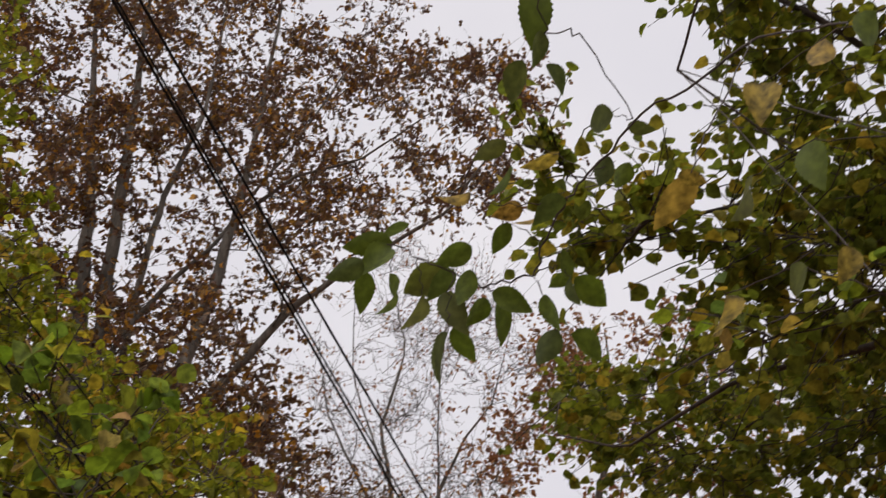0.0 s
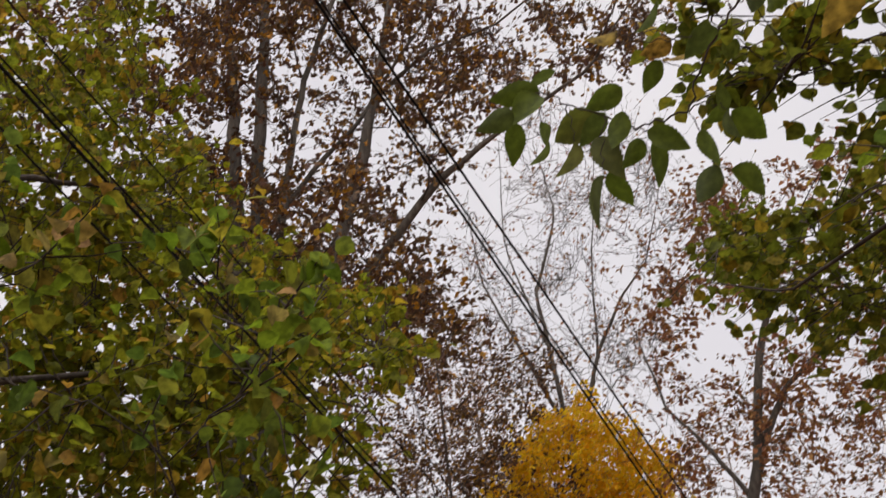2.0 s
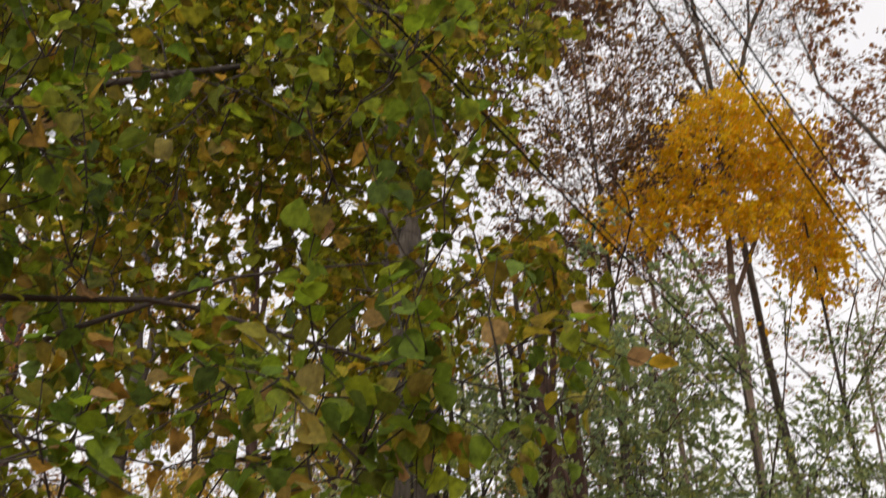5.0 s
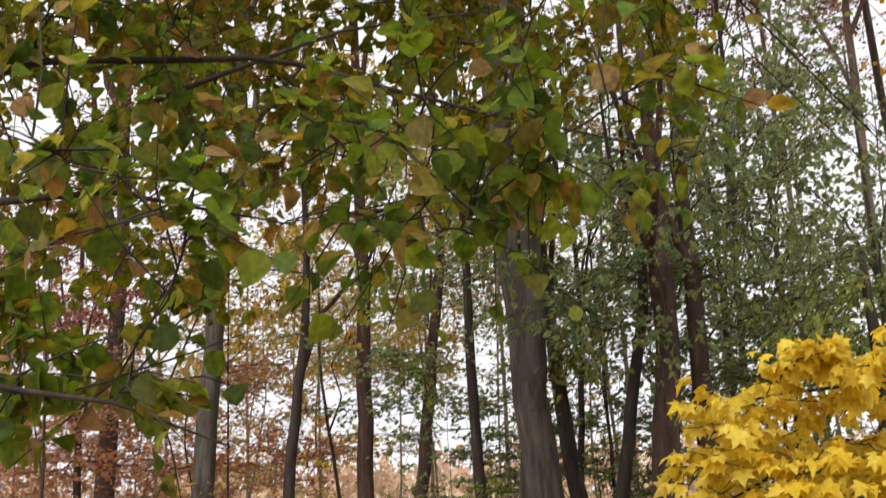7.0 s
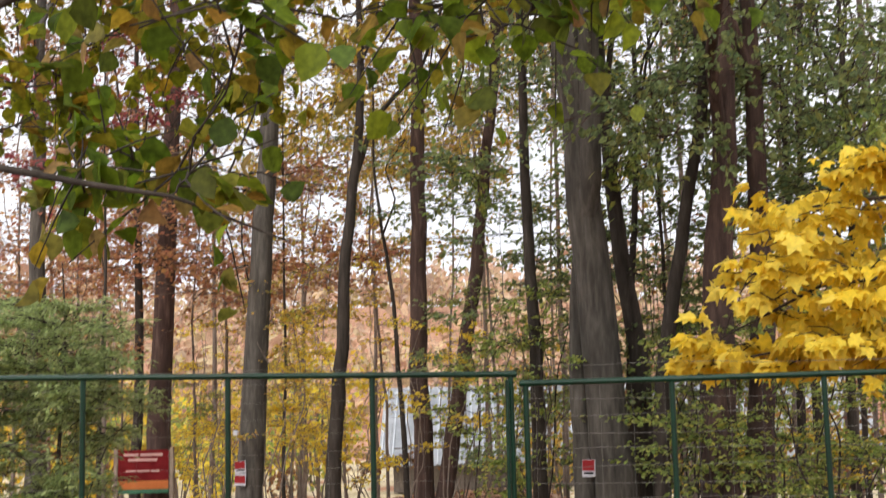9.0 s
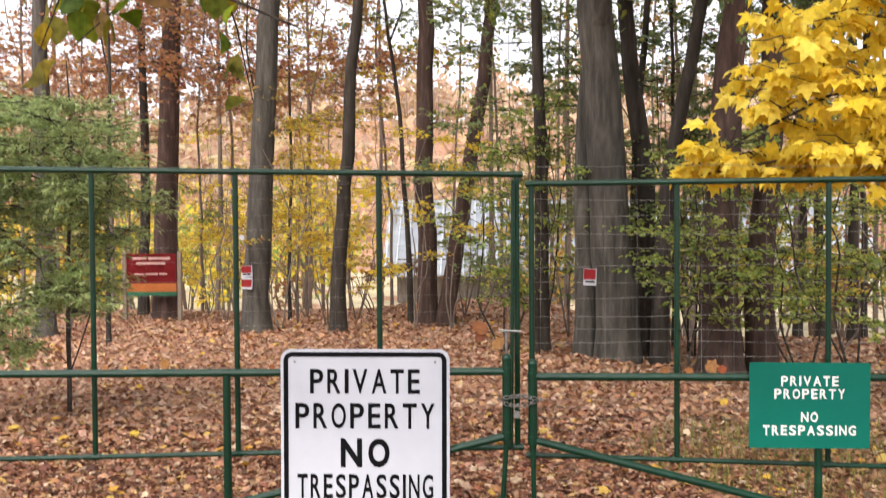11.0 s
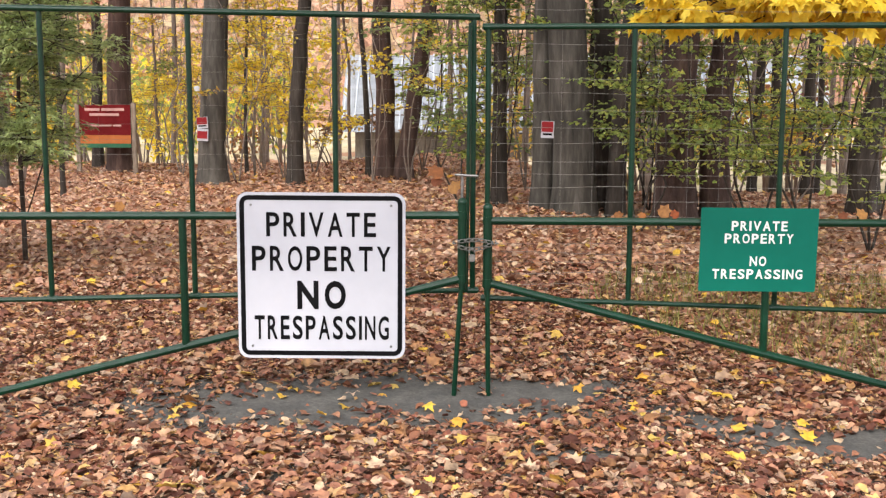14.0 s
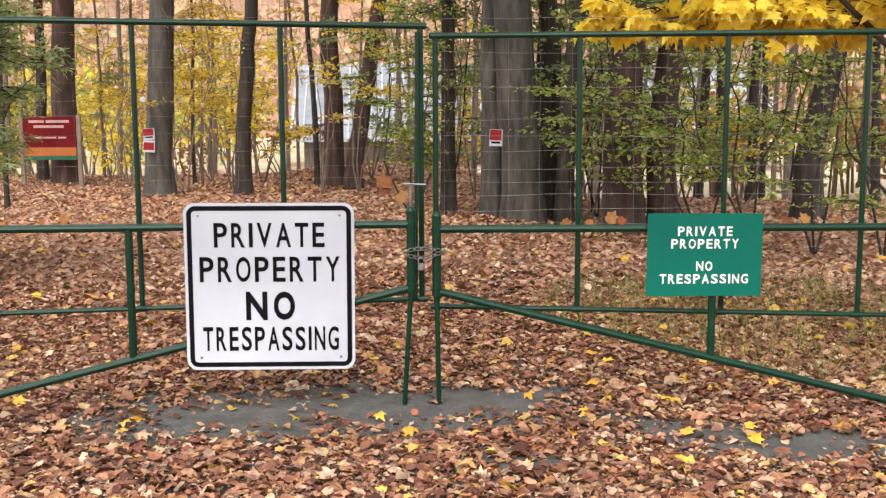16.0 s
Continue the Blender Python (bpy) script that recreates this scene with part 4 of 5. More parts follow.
limb = [at(8.0, 36.5, D - 0.3), at(12.5, 41.8, D - 0.6), at(18.0, 45.9, D - 0.9), at(23.0, 47.8, D - 1), at(30.0, 49.5, D - 1.2), at(34.7, 52.1, D - 1.4)]
slant = [at(5.5, 41.5, D), at(6.6, 44.3, D - 0.2), at(9.7, 47.1, D - 0.5), at(12.8, 49, D - 0.6), at(20.7, 54.9, D - 0.9), at(25.0, 57.5, D - 1)]
wide_l = [at(4.1, 45, D), at(0.0, 49, D + 0.5), at(-6, 54, D + 0.5)]
upper = [at(14.0, 50, D - 0.6), at(18.5, 52, D - 0.7), at(24, 52.6, D - 1), at(31, 54.4, D - 1.2)]
OAK_CROWN = [(-20, 58.8), (-19, 66), (31.5, 66), (29.5, 58), (30.8, 56.3), (37.8, 56.4), (38.7, 53.3), (39.2, 50.6), (33, 49.4), (25.6, 48.6), (21.4, 47.9), (17.6, 45.4), (15.8, 43.2), (17.6, 40.2), (18.2, 37.5), (9, 37), (-2, 40), (-8.6, 41)]


def oak_gaps(a, e):
    """Thinner where the sky shows between the stems."""
    holes = 0.5 + 0.5 * math.sin(a * 0.9 + e * 0.55) * math.sin(e * 0.8 - a * 0.25 + 1.0)
    return rng.uniform() < (0.3 + 0.75 * holes) * (0.55 if e < 50.5 and a < 14 else 1.0)


grow("oak_tree", "tall oak with double grey trunk and brown autumn leaves", "tree", foot, [
    (grey, [0.30, 0.235, 0.215, 0.19, 0.17, 0.15, 0.125, 0.115, 0.095, 0.07, 0.02]), (second, [0.16, 0.125, 0.12, 0.118, 0.118, 0.115, 0.115, 0.11, 0.10, 0.07, 0.02]),
    (third, [0.085, 0.06, 0.055, 0.05, 0.04, 0.015]), (fourth, [0.13, 0.12, 0.11, 0.10, 0.075, 0.05, 0.02]), (limb, [0.08, 0.07, 0.055, 0.035, 0.025, 0.012]), (slant, [0.05, 0.045, 0.04, 0.033, 0.022, 0.01]), (wide_l, [0.07, 0.05, 0.02]), (upper, [0.04, 0.03, 0.02, 0.01])],
    np.concatenate([patch_of(540, OAK_CROWN, (D - 2.5, D + 2.5), oak_gaps), patch_of(26, [(8, 37.5), (9, 45), (14, 46.2), (15.6, 43.6), (17, 40), (17.5, 37.5)], (D - 2.5, D + 2.5)), patch_of(95, [(-20, 52), (-19, 66), (14, 66), (8, 56), (0, 50)], (D - 2.5, D + 2))]),
    None, OAK, BARK, leaves=88, size=0.114, twigs=9, twig_len=0.75, limb_r=0.020, shape=OAKLEAF, first=9.0, limb_bend=0.09, droop=0.2)

# pale bare tree behind, few leaves
bf = at(24.5, 0, 24)
bf[2] = -0.3
grow("bare_tree", "pale grey nearly bare tree with fine upswept twigs", "tree", bf, [
    ([bf, at(23.4, 20, 24), at(23.0, 35.5, 24), at(22.8, 39.4, 24), at(25.1, 43, 24), at(24.6, 46.5, 24)], [0.11, 0.085, 0.06, 0.045, 0.025, 0.01]),
    ([at(23.1, 33, 24), at(21.0, 37.5, 24), at(19.6, 40.5, 24), at(19.4, 44, 24)], [0.055, 0.04, 0.025, 0.01]),
    ([at(23.2, 31, 24), at(25.7, 36.1, 24), at(27.8, 38.4, 24), at(30.0, 39.9, 24), at(32.0, 43.0, 24)], [0.06, 0.05, 0.035, 0.02, 0.008]),
    ([at(25.7, 36.1, 24), at(26.6, 40.5, 24), at(28.6, 45.5, 24)], [0.035, 0.02, 0.008]), ([at(22.9, 37, 24), at(21.4, 42, 24), at(22.3, 47, 24)], [0.035, 0.02, 0.008])],
    patch_of(105, [(18.2, 35), (18.0, 41), (20, 46), (24, 49.5), (28, 48.5), (32.5, 44.5), (33.5, 40), (31, 36), (27, 34)], (22.5, 25.5)), None, RUSSET, BARK, leaves=15, size=0.11, twigs=6, twig_len=1.5, limb_r=0.009, first=9, droop=-0.6, limb_bend=0.16, crooked=0.13)

# golden crown under it
yf = at(22.0, 0, 21)
yf[2] = -0.25


GOLD_CROWN = [(24.1, 34.3), (26.4, 33.0), (28.0, 30.1), (28.3, 26.5), (27.2, 23.6), (25.8, 23.6), (24.6, 26.6), (22.5, 27.8), (17.2, 27.5), (14.6, 28.3), (17.6, 30.2), (20.6, 32.8)]
grow("golden_tree", "golden orange maple with a slim grey trunk", "tree", yf, [
    ([yf, at(22, 12, 21), at(22.3, 25, 21), at(23.4, 33.5, 21)], [0.11, 0.09, 0.07, 0.015]), ([at(22.2, 24, 21), at(25, 28.5, 21), at(27, 30, 21)], [0.05, 0.035, 0.012]),
    ([at(22.1, 22, 21), at(20, 27.5, 21), at(18.0, 29.0, 21)], [0.045, 0.03, 0.012])],
    patch_of(215, GOLD_CROWN, (19, 23)), None, GOLD, MID_BARK, leaves=70, size=0.12, twigs=8, twig_len=0.55, limb_r=0.006, first=6.5, droop=0.3)

# russet tree on the far side
rf = at(31.2, 0, 18)
rf[2] = -0.1
grow("russet_tree", "tall tree with dark trunk and thin russet leaves", "tree", rf, [
    ([rf, at(31.0, 12, 18), at(30.4, 24.5, 18), at(32.9, 30, 18), at(34.5, 34.2, 18), at(36.9, 37.5, 18), at(38, 42, 18)], [0.17, 0.14, 0.11, 0.09, 0.07, 0.045, 0.015]), ([at(32.9, 30, 18), at(35.5, 32.6, 18), at(39, 34, 18), at(43, 37, 18)], [0.07, 0.05, 0.035, 0.012]),
    ([at(32.0, 28, 18), at(30.2, 31.2, 18), at(28.8, 33.0, 18), at(28.2, 37, 18)], [0.05, 0.035, 0.025, 0.01])],
    np.concatenate([patch_of(135, [(26.8, 30), (27.5, 38.5), (31, 40.5), (36, 43.5), (46, 41), (46, 25), (36, 23), (30, 26)], (16, 20.5)), patch_of(14, [(29, 36), (29.5, 41.5), (36, 42), (40, 40), (34, 36)], (16, 20))]), None, RUSSET, BARK, leaves=62, size=0.115, twigs=8, twig_len=0.8, limb_r=0.008, first=6, limb_bend=0.1)

# trees along the edge of the wood
for az, d, r, top, lean, mat, n, label, bark, cf, wd, fk in (
        (-11.0, 16.9, 0.195, 34, ((-3.6, -11.0), (8, -10.3), (15.5, -9.7), (21, -8.6)), MIXED, 26, "straight grey-trunked tree carrying small warning plates", BARK, 21, 3.0, 3),
        (-15.2, 20.3, 0.20, 31, ((3, -15.0), (16, -14.4)), RUSSET, 26, "dark brown tree beside the banner", BARK_BROWN, 15, 3.2, 3),
        (-16.2, 20.8, 0.09, 22, ((3, -16.0), (12, -16.2)), RUSSET, 12, "slim dark tree beside the banner", BARK_DARK, 11, 2.0, 2),
        (-7.1, 16.6, 0.115, 24, ((-3.6, -7.1), (0.6, -6.8), (7.3, -6.3), (14, -5.5)), MIXED, 16, "slender curved dark tree at the clearing", BARK_DARK, 12, 2.2, 2),
        (-9.4, 19.5, 0.032, 18, ((3, -9.3),), MIXED, 9, "thin sapling with turning leaves", BARK_DARK, 8, 1.6, 1),
        (-2.8, 17.1, 0.15, 36, ((-3.6, -2.8), (3, -2.9), (11, -2.8)), MIXED, 26, "straight brown tree at the top of the bank", BARK_BROWN, 14, 3.2, 3),
        (-1.9, 17.0, 0.13, 28, ((-3.8, -1.75), (1.5, -0.9), (5.8, -0.1), (13.9, 0.9), (16, 1.2)), MIXED, 20, "leaning brown tree at the top of the bank", BARK_BROWN, 13, 2.8, 2),
        (-3.6, 17.4, 0.05, 16, ((-1, -3.7), (6, -4.2), (11, -4.9)), MIXED, 8, "thin leaning dark sapling", BARK_DARK, 9, 1.5, 1),
        (2.7, 13.55, 0.09, 30, ((-2.3, 2.7), (2.9, 2.7), (7.8, 2.5)), UNDER, 14, "slim dark tree with green leaves", BARK_DARK, 9, 2.2, 2),
        (7.95, 13.6, 0.135, 26, ((-3, 7.8), (2.9, 7.5), (7, 6.9), (11, 6.6), (16, 6.3)), UNDER, 10, "slim dark tree close to the oak", BARK_DARK, 9, 2.2, 2),
        (8.3, 13.0, 0.10, 28, ((-2, 8.4), (1.8, 8.7), (8.7, 10.0), (14, 11.2)), UNDER, 11, "leaning dark tree beside the oak", BARK_DARK, 9, 2.2, 2),
        (11.1, 12.6, 0.215, 26, ((-3.6, 11.0), (5, 11.3), (14, 12.2)), COOL, 44, "thick shaggy brown trunk with thin green leaves", BARK_BROWN, 9, 3.0, 1),
        (13.0, 12.9, 0.16, 28, ((-3.5, 12.8), (5, 13.5)), COOL, 30, "brown tree with green leaves", BARK_BROWN, 9, 2.4, 2),
        (19.6, 14.4, 0.17, 15, ((-4, 19.5), (0, 20.3), (6, 21.4)), UNDER, 26, "leaning dark trunk in the green thicket", BARK_DARK, 6, 2.8, 3),
        (7.3, 15.0, 0.06, 26, ((0, 7.1), (4, 7.2), (12.2, 8.0)), COOL, 10, "slim dark forked tree behind the oak", BARK_DARK, 10, 2.4, 2),
        (15.6, 20.0, 0.075, 37, ((10, 15.4), (24, 16.2)), OAK, 70, "slim tree with a ragged crown of brown leaves", BARK_DARK, 27, 3.0, 3),
        (18.6, 23.0, 0.08, 38, ((10, 18.8), (25, 18.2)), OAK, 60, "slim tree with a ragged crown of brown leaves", BARK_DARK, 28, 3.0, 3),
        (17.0, 16.0, 0.07, 24, ((0, 17.0), (8, 17.6)), COOL, 24, "slim dark tree in the green thicket", BARK_DARK, 7, 2.4, 2),
        (14.6, 18.0, 0.07, 26, ((0, 14.8),), COOL, 26, "dark tree with thin bluish green leaves", BARK_DARK, 8, 3.0, 3),
        (22.5, 17.0, 0.06, 24, ((0, 22.3), (8, 22.0)), COOL, 30, "dark tree with thin green leaves", BARK_DARK, 7, 3.0, 3),
        (-20.6, 18.0, 0.15, 27, ((0, -20.5), (10, -20.6)), RUSSET, 20, "grey tree at the edge of the clearing", BARK, 10, 3.0, 3),
        (-17.6, 26.0, 0.060, 18, ((0, -17.6),), RUSSET, 14, "far tree with pinkish russet leaves", BARK_DARK, 4, 2.6, 2),
        (-12.8, 27.0, 0.060, 18, ((0, -12.6),), MIXED, 16, "far tree with yellow leaves", BARK_DARK, 3, 2.8, 2),
        (-5.0, 27.0, 0.054, 17, ((0, -5.0),), MIXED, 12, "far tree with yellow leaves", BARK_DARK, 4, 2.6, 2),
        (0.3, 25.0, 0.060, 19, ((0, 0.3),), MIXED, 14, "far tree with yellow leaves", BARK_DARK, 5, 2.6, 2),
        (3.9, 24.0, 0.066, 22, ((0, 4.0),), MIXED, 14, "far tree with turning leaves", BARK_DARK, 6, 2.8, 2),
        (9.8, 23.0, 0.072, 24, ((0, 9.9),), RUSSET, 18, "far tree with russet leaves", BARK_DARK, 4, 3.0, 2),
        (26.5, 20.0, 0.07, 28, ((0, 26.5),), COOL, 26, "dark tree with thin green leaves", BARK_DARK, 6, 3.0, 3),
        (-8.4, 30.0, 0.060, 17, ((0, -8.4),), RUSSET, 12, "far tree with russet leaves", BARK_DARK, 3, 2.8, 2)):
    # Beyond 22 m the bark colour carries the haze.
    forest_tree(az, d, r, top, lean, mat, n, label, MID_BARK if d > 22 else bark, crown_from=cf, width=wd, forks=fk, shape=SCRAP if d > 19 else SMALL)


# thin leafy layers between the trunks, borne by saplings and low boughs
for az, d, r, top, lean, mat, n, label, cf, wd in (
        (5.5, 15.5, 0.039, 17, ((0, 5.6),), COOL, 62, "sapling with layered bluish green leaves", 7, 3.0),
        (9.0, 14.6, 0.039, 18, ((0, 9.2),), COOL, 66, "sapling with layered bluish green leaves", 5, 3.0),
        (13.0, 15.5, 0.044, 20, ((0, 13.2),), COOL, 66, "sapling with layered bluish green leaves", 6, 3.2),
        (17.5, 19.0, 0.050, 22, ((0, 17.5),), COOL, 50, "slim tree with thin bluish green leaves", 6, 4.0),
        (22.0, 22.0, 0.055, 22, ((0, 22.0),), COOL, 54, "slim tree with thin bluish green leaves", 7, 4.5),
        (27.0, 23.0, 0.055, 22, ((0, 27.0),), COOL, 40, "slim tree with thin bluish green leaves", 7, 4.5),
        (9.5, 21.0, 0.055, 30, ((0, 9.6),), MIXED, 46, "slim tree with yellowing leaves", 12, 3.6),
        (14.5, 24.0, 0.066, 35, ((0, 14.6),), OAK, 90, "tall slim tree with brown leaves", 16, 4.0),
        (18.0, 28.0, 0.077, 36, ((0, 18.2),), RUSSET, 80, "tall slim tree with russet leaves", 20, 4.5),
        (27.5, 30.0, 0.077, 33, ((0, 27.6),), RUSSET, 50, "tall slim tree with russet leaves", 17, 5.0),
        (-4.5, 22.0, 0.044, 20, ((0, -4.6),), MIXED, 40, "sapling with thin yellow and russet leaves", 8, 3.4),
        (0.8, 20.0, 0.044, 22, ((0, 0.9),), MIXED, 40, "sapling with thin yellow and russet leaves", 9, 3.2),
        (-8.6, 22.0, 0.039, 14, ((0, -8.8),), MIXED, 50, "sapling with thin yellow and russet leaves", 2, 3.2),
        (-13.5, 21.5, 0.039, 13, ((0, -13.6),), ROSE, 58, "sapling with thin russet leaves", 3, 3.2),
        (-18.5, 20.5, 0.039, 14, ((0, -18.8),), ROSE, 62, "sapling with thin pinkish russet leaves", 3, 3.0),
        (-17.8, 16.0, 0.033, 17, ((0, -18.2),), CRIMSON, 18, "sapling with crimson leaves", 11, 1.8),
        (-12.0, 24.0, 0.050, 22, ((0, -12.0),), OAK, 34, "slim tree with brown leaves", 9, 3.6),
        (-20.0, 26.0, 0.055, 24, ((0, -20.0),), OAK, 34, "slim tree with brown leaves", 9, 4.0),
        (15.5, 26.0, 0.060, 38, ((0, 15.6),), OAK, 90, "tall slim tree with brown leaves", 21, 4.0),
        (19.5, 30.0, 0.070, 36, ((0, 19.6),), RUSSET, 56, "tall slim tree with russet leaves", 22, 4.5),
        (31.0, 24.0, 0.060, 33, ((0, 31.2),), RUSSET, 56, "tall slim tree with russet leaves", 17, 4.0),
        (36.5, 26.0, 0.060, 32, ((0, 36.5),), OAK, 56, "tall slim tree with brown leaves", 15, 4.5),
        (-6.5, 27.0, 0.050, 23, ((0, -6.4),), MIXED, 50, "slim tree with thin yellow and russet leaves", 9, 4.0),
        (-15.5, 28.0, 0.050, 24, ((0, -15.4),), RUSSET, 50, "slim tree with thin russet leaves", 9, 4.2),
        (-1.5, 28.0, 0.050, 24, ((0, -1.4),), OAK, 50, "slim tree with thin brown leaves", 10, 4.0),
        (3.5, 29.0, 0.050, 25, ((0, 3.4),), COOL, 50, "slim tree with thin bluish green leaves", 8, 4.0),
        (8.0, 28.0, 0.050, 25, ((0, 8.0),), MIXED, 50, "slim tree with thin yellowing leaves", 8, 4.0),
        (-10.5, 30.0, 0.050, 24, ((0, -10.4),), OAK, 50, "slim tree with thin brown leaves", 9, 4.4),
        (-21.5, 22.0, 0.045, 17, ((0, -21.6),), ROSE, 46, "sapling with thin russet leaves", 5, 3.4),
        (-10.5, 19.0, 0.035, 11, ((0, -10.6),), ROSE, 40, "sapling with layered orange-russet leaves", 4, 2.6),
        (-16.8, 22.5, 0.035, 10, ((0, -16.9),), ROSE, 40, "sapling with layered pinkish russet leaves", 4, 2.4)):
    bow = rng.normal(0, 1.0, 3)
    lean = ((0, az), (top * 0.35, az + 0.4 * bow[0]), (top * 0.7, az + 0.5 * bow[0] + 0.5 * bow[1]), (top - 0.1, az + bow[0] + 0.6 * bow[2]))
    dense = 1.25 if mat is COOL and az > 12 else 0.45 if mat is COOL else 1.4 if abs(az) < 8 and d < 29 else 1.0
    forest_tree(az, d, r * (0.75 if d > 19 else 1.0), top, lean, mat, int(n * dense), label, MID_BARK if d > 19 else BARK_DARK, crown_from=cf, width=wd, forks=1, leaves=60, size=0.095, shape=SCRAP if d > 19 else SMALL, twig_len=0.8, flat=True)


# ---- near trees that hang into the view ----
BEECH_CROWN = [(-26, 58), (-2, 60), (1.0, 54), (2.6, 48.9), (6.5, 44.5), (11, 42), (15.5, 40.6), (14.6, 38.3), (12, 36.2), (12.6, 34.2), (10.2, 31), (11, 30.2), (16, 27.4), (16.4, 22), (14, 21.8), (10, 20.2), (4, 19.4), (-2, 18), (-5.7, 18.6), (-10, 15), (-17, 13.5), (-26, 13)]


def beech_gaps(a, e):
    return rng.uniform() < 0.35 + 0.75 * (0.5 + 0.5 * math.sin(a * 0.75 + 1.2) * math.sin(e * 0.7 + a * 0.2))


lb = np.array((-3.6, 4.4, -0.1))
grow("beech_tree", "near broadleaf tree with drooping green and yellowing leaves", "tree", lb, [
    ([lb, (-3.55, 4.4, 1.5), (-3.4, 4.4, 3.2), (-3.0, 4.5, 5.5), (-2.6, 4.5, 7.5)], [0.16, 0.13, 0.11, 0.07, 0.02]),
    ([(-3.45, 4.4, 2.6), at(-19.5, 22, 4.5), at(-10.7, 26.0, 4.5), at(-3, 28.5, 4.6), at(6, 29, 4.8)], [0.03, 0.018, 0.012, 0.008, 0.003]),
    ([(-3.45, 4.4, 2.4), at(-21.8, 20, 4.2), at(-15, 21, 4.2), at(-6, 19.5, 4.4)], [0.026, 0.016, 0.010, 0.003]),
    ([(-3.4, 4.4, 3.2), at(-19.2, 26.5, 4.3), at(-6.8, 27.3, 4.2), at(4, 24.5, 4.2), at(13, 22, 4.3)], [0.03, 0.016, 0.011, 0.007, 0.003]),
    ([(-3.2, 4.4, 4.2), at(-14, 36, 5.4), at(0, 38, 6.6), at(12, 36, 7.2)], [0.035, 0.025, 0.016, 0.005]),
    ([(-3.0, 4.5, 5.5), at(-10, 46, 5.8), at(0, 46, 7.0)], [0.04, 0.025, 0.007]),
    ([(-3.5, 4.4, 2.2), at(-24, 13, 3.7), at(-18.3, 12.2, 3.6), at(-14.4, 11.7, 3.6), at(-9.0, 9.6, 3.6)], [0.02, 0.014, 0.010, 0.007, 0.003])],
    np.concatenate([patch_of(42, BEECH_CROWN, (3.2, 4.8), lambda a, e: e < 27 + max(0, -a - 8) and e > 19 + max(0, -a - 6) * 0.15), patch_of(430, BEECH_CROWN, (6.0, 9.5), lambda a, e: e > 27 and beech_gaps(a, e) and (e < 44 or a < -3 or rng.uniform() < 0.4) and (a < -5 or e > 34.5 or rng.uniform() < 0.75)), patch_of(270, [(-26, 29), (-26, 50), (-8, 51), (2, 46), (9, 42.5), (13, 39), (11, 34), (9, 31)], (6.0, 9.5)), patch_of(56, BEECH_CROWN, (6.0, 9.5), lambda a, e: 20.5 < e < 29), cloud_of(30, (-27, -10), (33, 52), (3.2, 4.4)), cloud_of(9, (-8, 9), (33, 46), (3.2, 4.0)), cloud_of(5, (-21, -8), (10.5, 15), (3.6, 4.2), lambda a, e: abs(e - 12.9 + 0.1 * (a + 15)) < 0.8), cloud_of(30, (-26, -10), (12.5, 22), (6.0, 8.5)), patch_of(26, [(-12, 42), (-12, 53), (0, 51), (4, 45)], (6.0, 9.0)), patch_of(22, [(-7, 23), (-7, 30), (8, 30.5), (9, 24)], (6.0, 9.0)), patch_of(44, [(-10, 34), (-10, 42), (6, 41), (8, 34.5)], (5.6, 8.0))]), None, OLIVE, BARK_DARK, leaves=32, size=0.096, twigs=6, twig_len=0.42, limb_r=0.006, shape=WIDE, first=2.2, droop=0.5, singles=280, single_mat=GREEN_NEAR, near_mat=GREEN, near_d=5.5)



ELM_UPPER = [(55, 64), (53.5, 54), (51.5, 51.8), (49.5, 50), (47.2, 48.3), (47.0, 46.5), (47.2, 43.4), (54.3, 39), (66, 31), (78, 43), (78, 64)]
ELM_LOWER = [(34, 41.3), (37.9, 41.2), (45.4, 39.8), (53.7, 38.4), (62, 34), (62, 27), (48.5, 29.5), (43.2, 32.2), (39.5, 34.0), (36.4, 36.9), (34.6, 39.5)]
rb = np.array((6.2, 2.2, -0.1))
elm = grow("elm_tree", "near broadleaf tree with layered green leaves over the drive", "tree", rb, [
    ([rb, (6.15, 2.2, 2.0), (6.0, 2.3, 4.2), (5.7, 2.4, 6.5), (5.4, 2.5, 9.0)], [0.2, 0.17, 0.14, 0.09, 0.02]),
    ([(6.0, 2.3, 4.0), at(58, 37, 5.0), at(45.8, 38.9, 5.0), at(38, 37.5, 5.2), at(34, 39, 5.4)], [0.05, 0.025, 0.013, 0.008, 0.004]),
    ([(5.9, 2.3, 4.8), at(56, 45, 4.8), at(48, 46.4, 4.8), at(42.5, 47, 5.0)], [0.04, 0.02, 0.010, 0.004]),
    ([(5.7, 2.4, 6.2), at(60, 53, 4.6), at(52, 56, 4.6)], [0.04, 0.02, 0.006])],
    np.concatenate([patch_of(150, ELM_UPPER, (3.8, 5.6)), patch_of(7, [(42, 46.4), (42, 48.6), (46, 50), (47, 46)], (3.6, 4.4)), patch_of(34, [(55.5, 51), (55.5, 63), (74, 63), (74, 48)], (3.6, 5.2)), patch_of(34, [(47.5, 40), (47, 45.5), (52, 47), (60, 44), (60, 37)], (3.8, 5.4)), patch_of(150, ELM_LOWER, (5.8, 8.2)), patch_of(3, [(37, 49), (38.5, 51.5), (43, 52), (43, 49.6)], (3.4, 4.2))]), None, ELM, BARK_DARK, leaves=42, size=0.086, twigs=7, twig_len=0.46, limb_r=0.005, shape=WIDE, first=3.4, droop=0.25, flat=True, singles=160, single_mat=GREEN_NEAR)

# yellow maple spray beyond the gate
mb = at(26, 0, 7.2)
mb[2] = -0.1


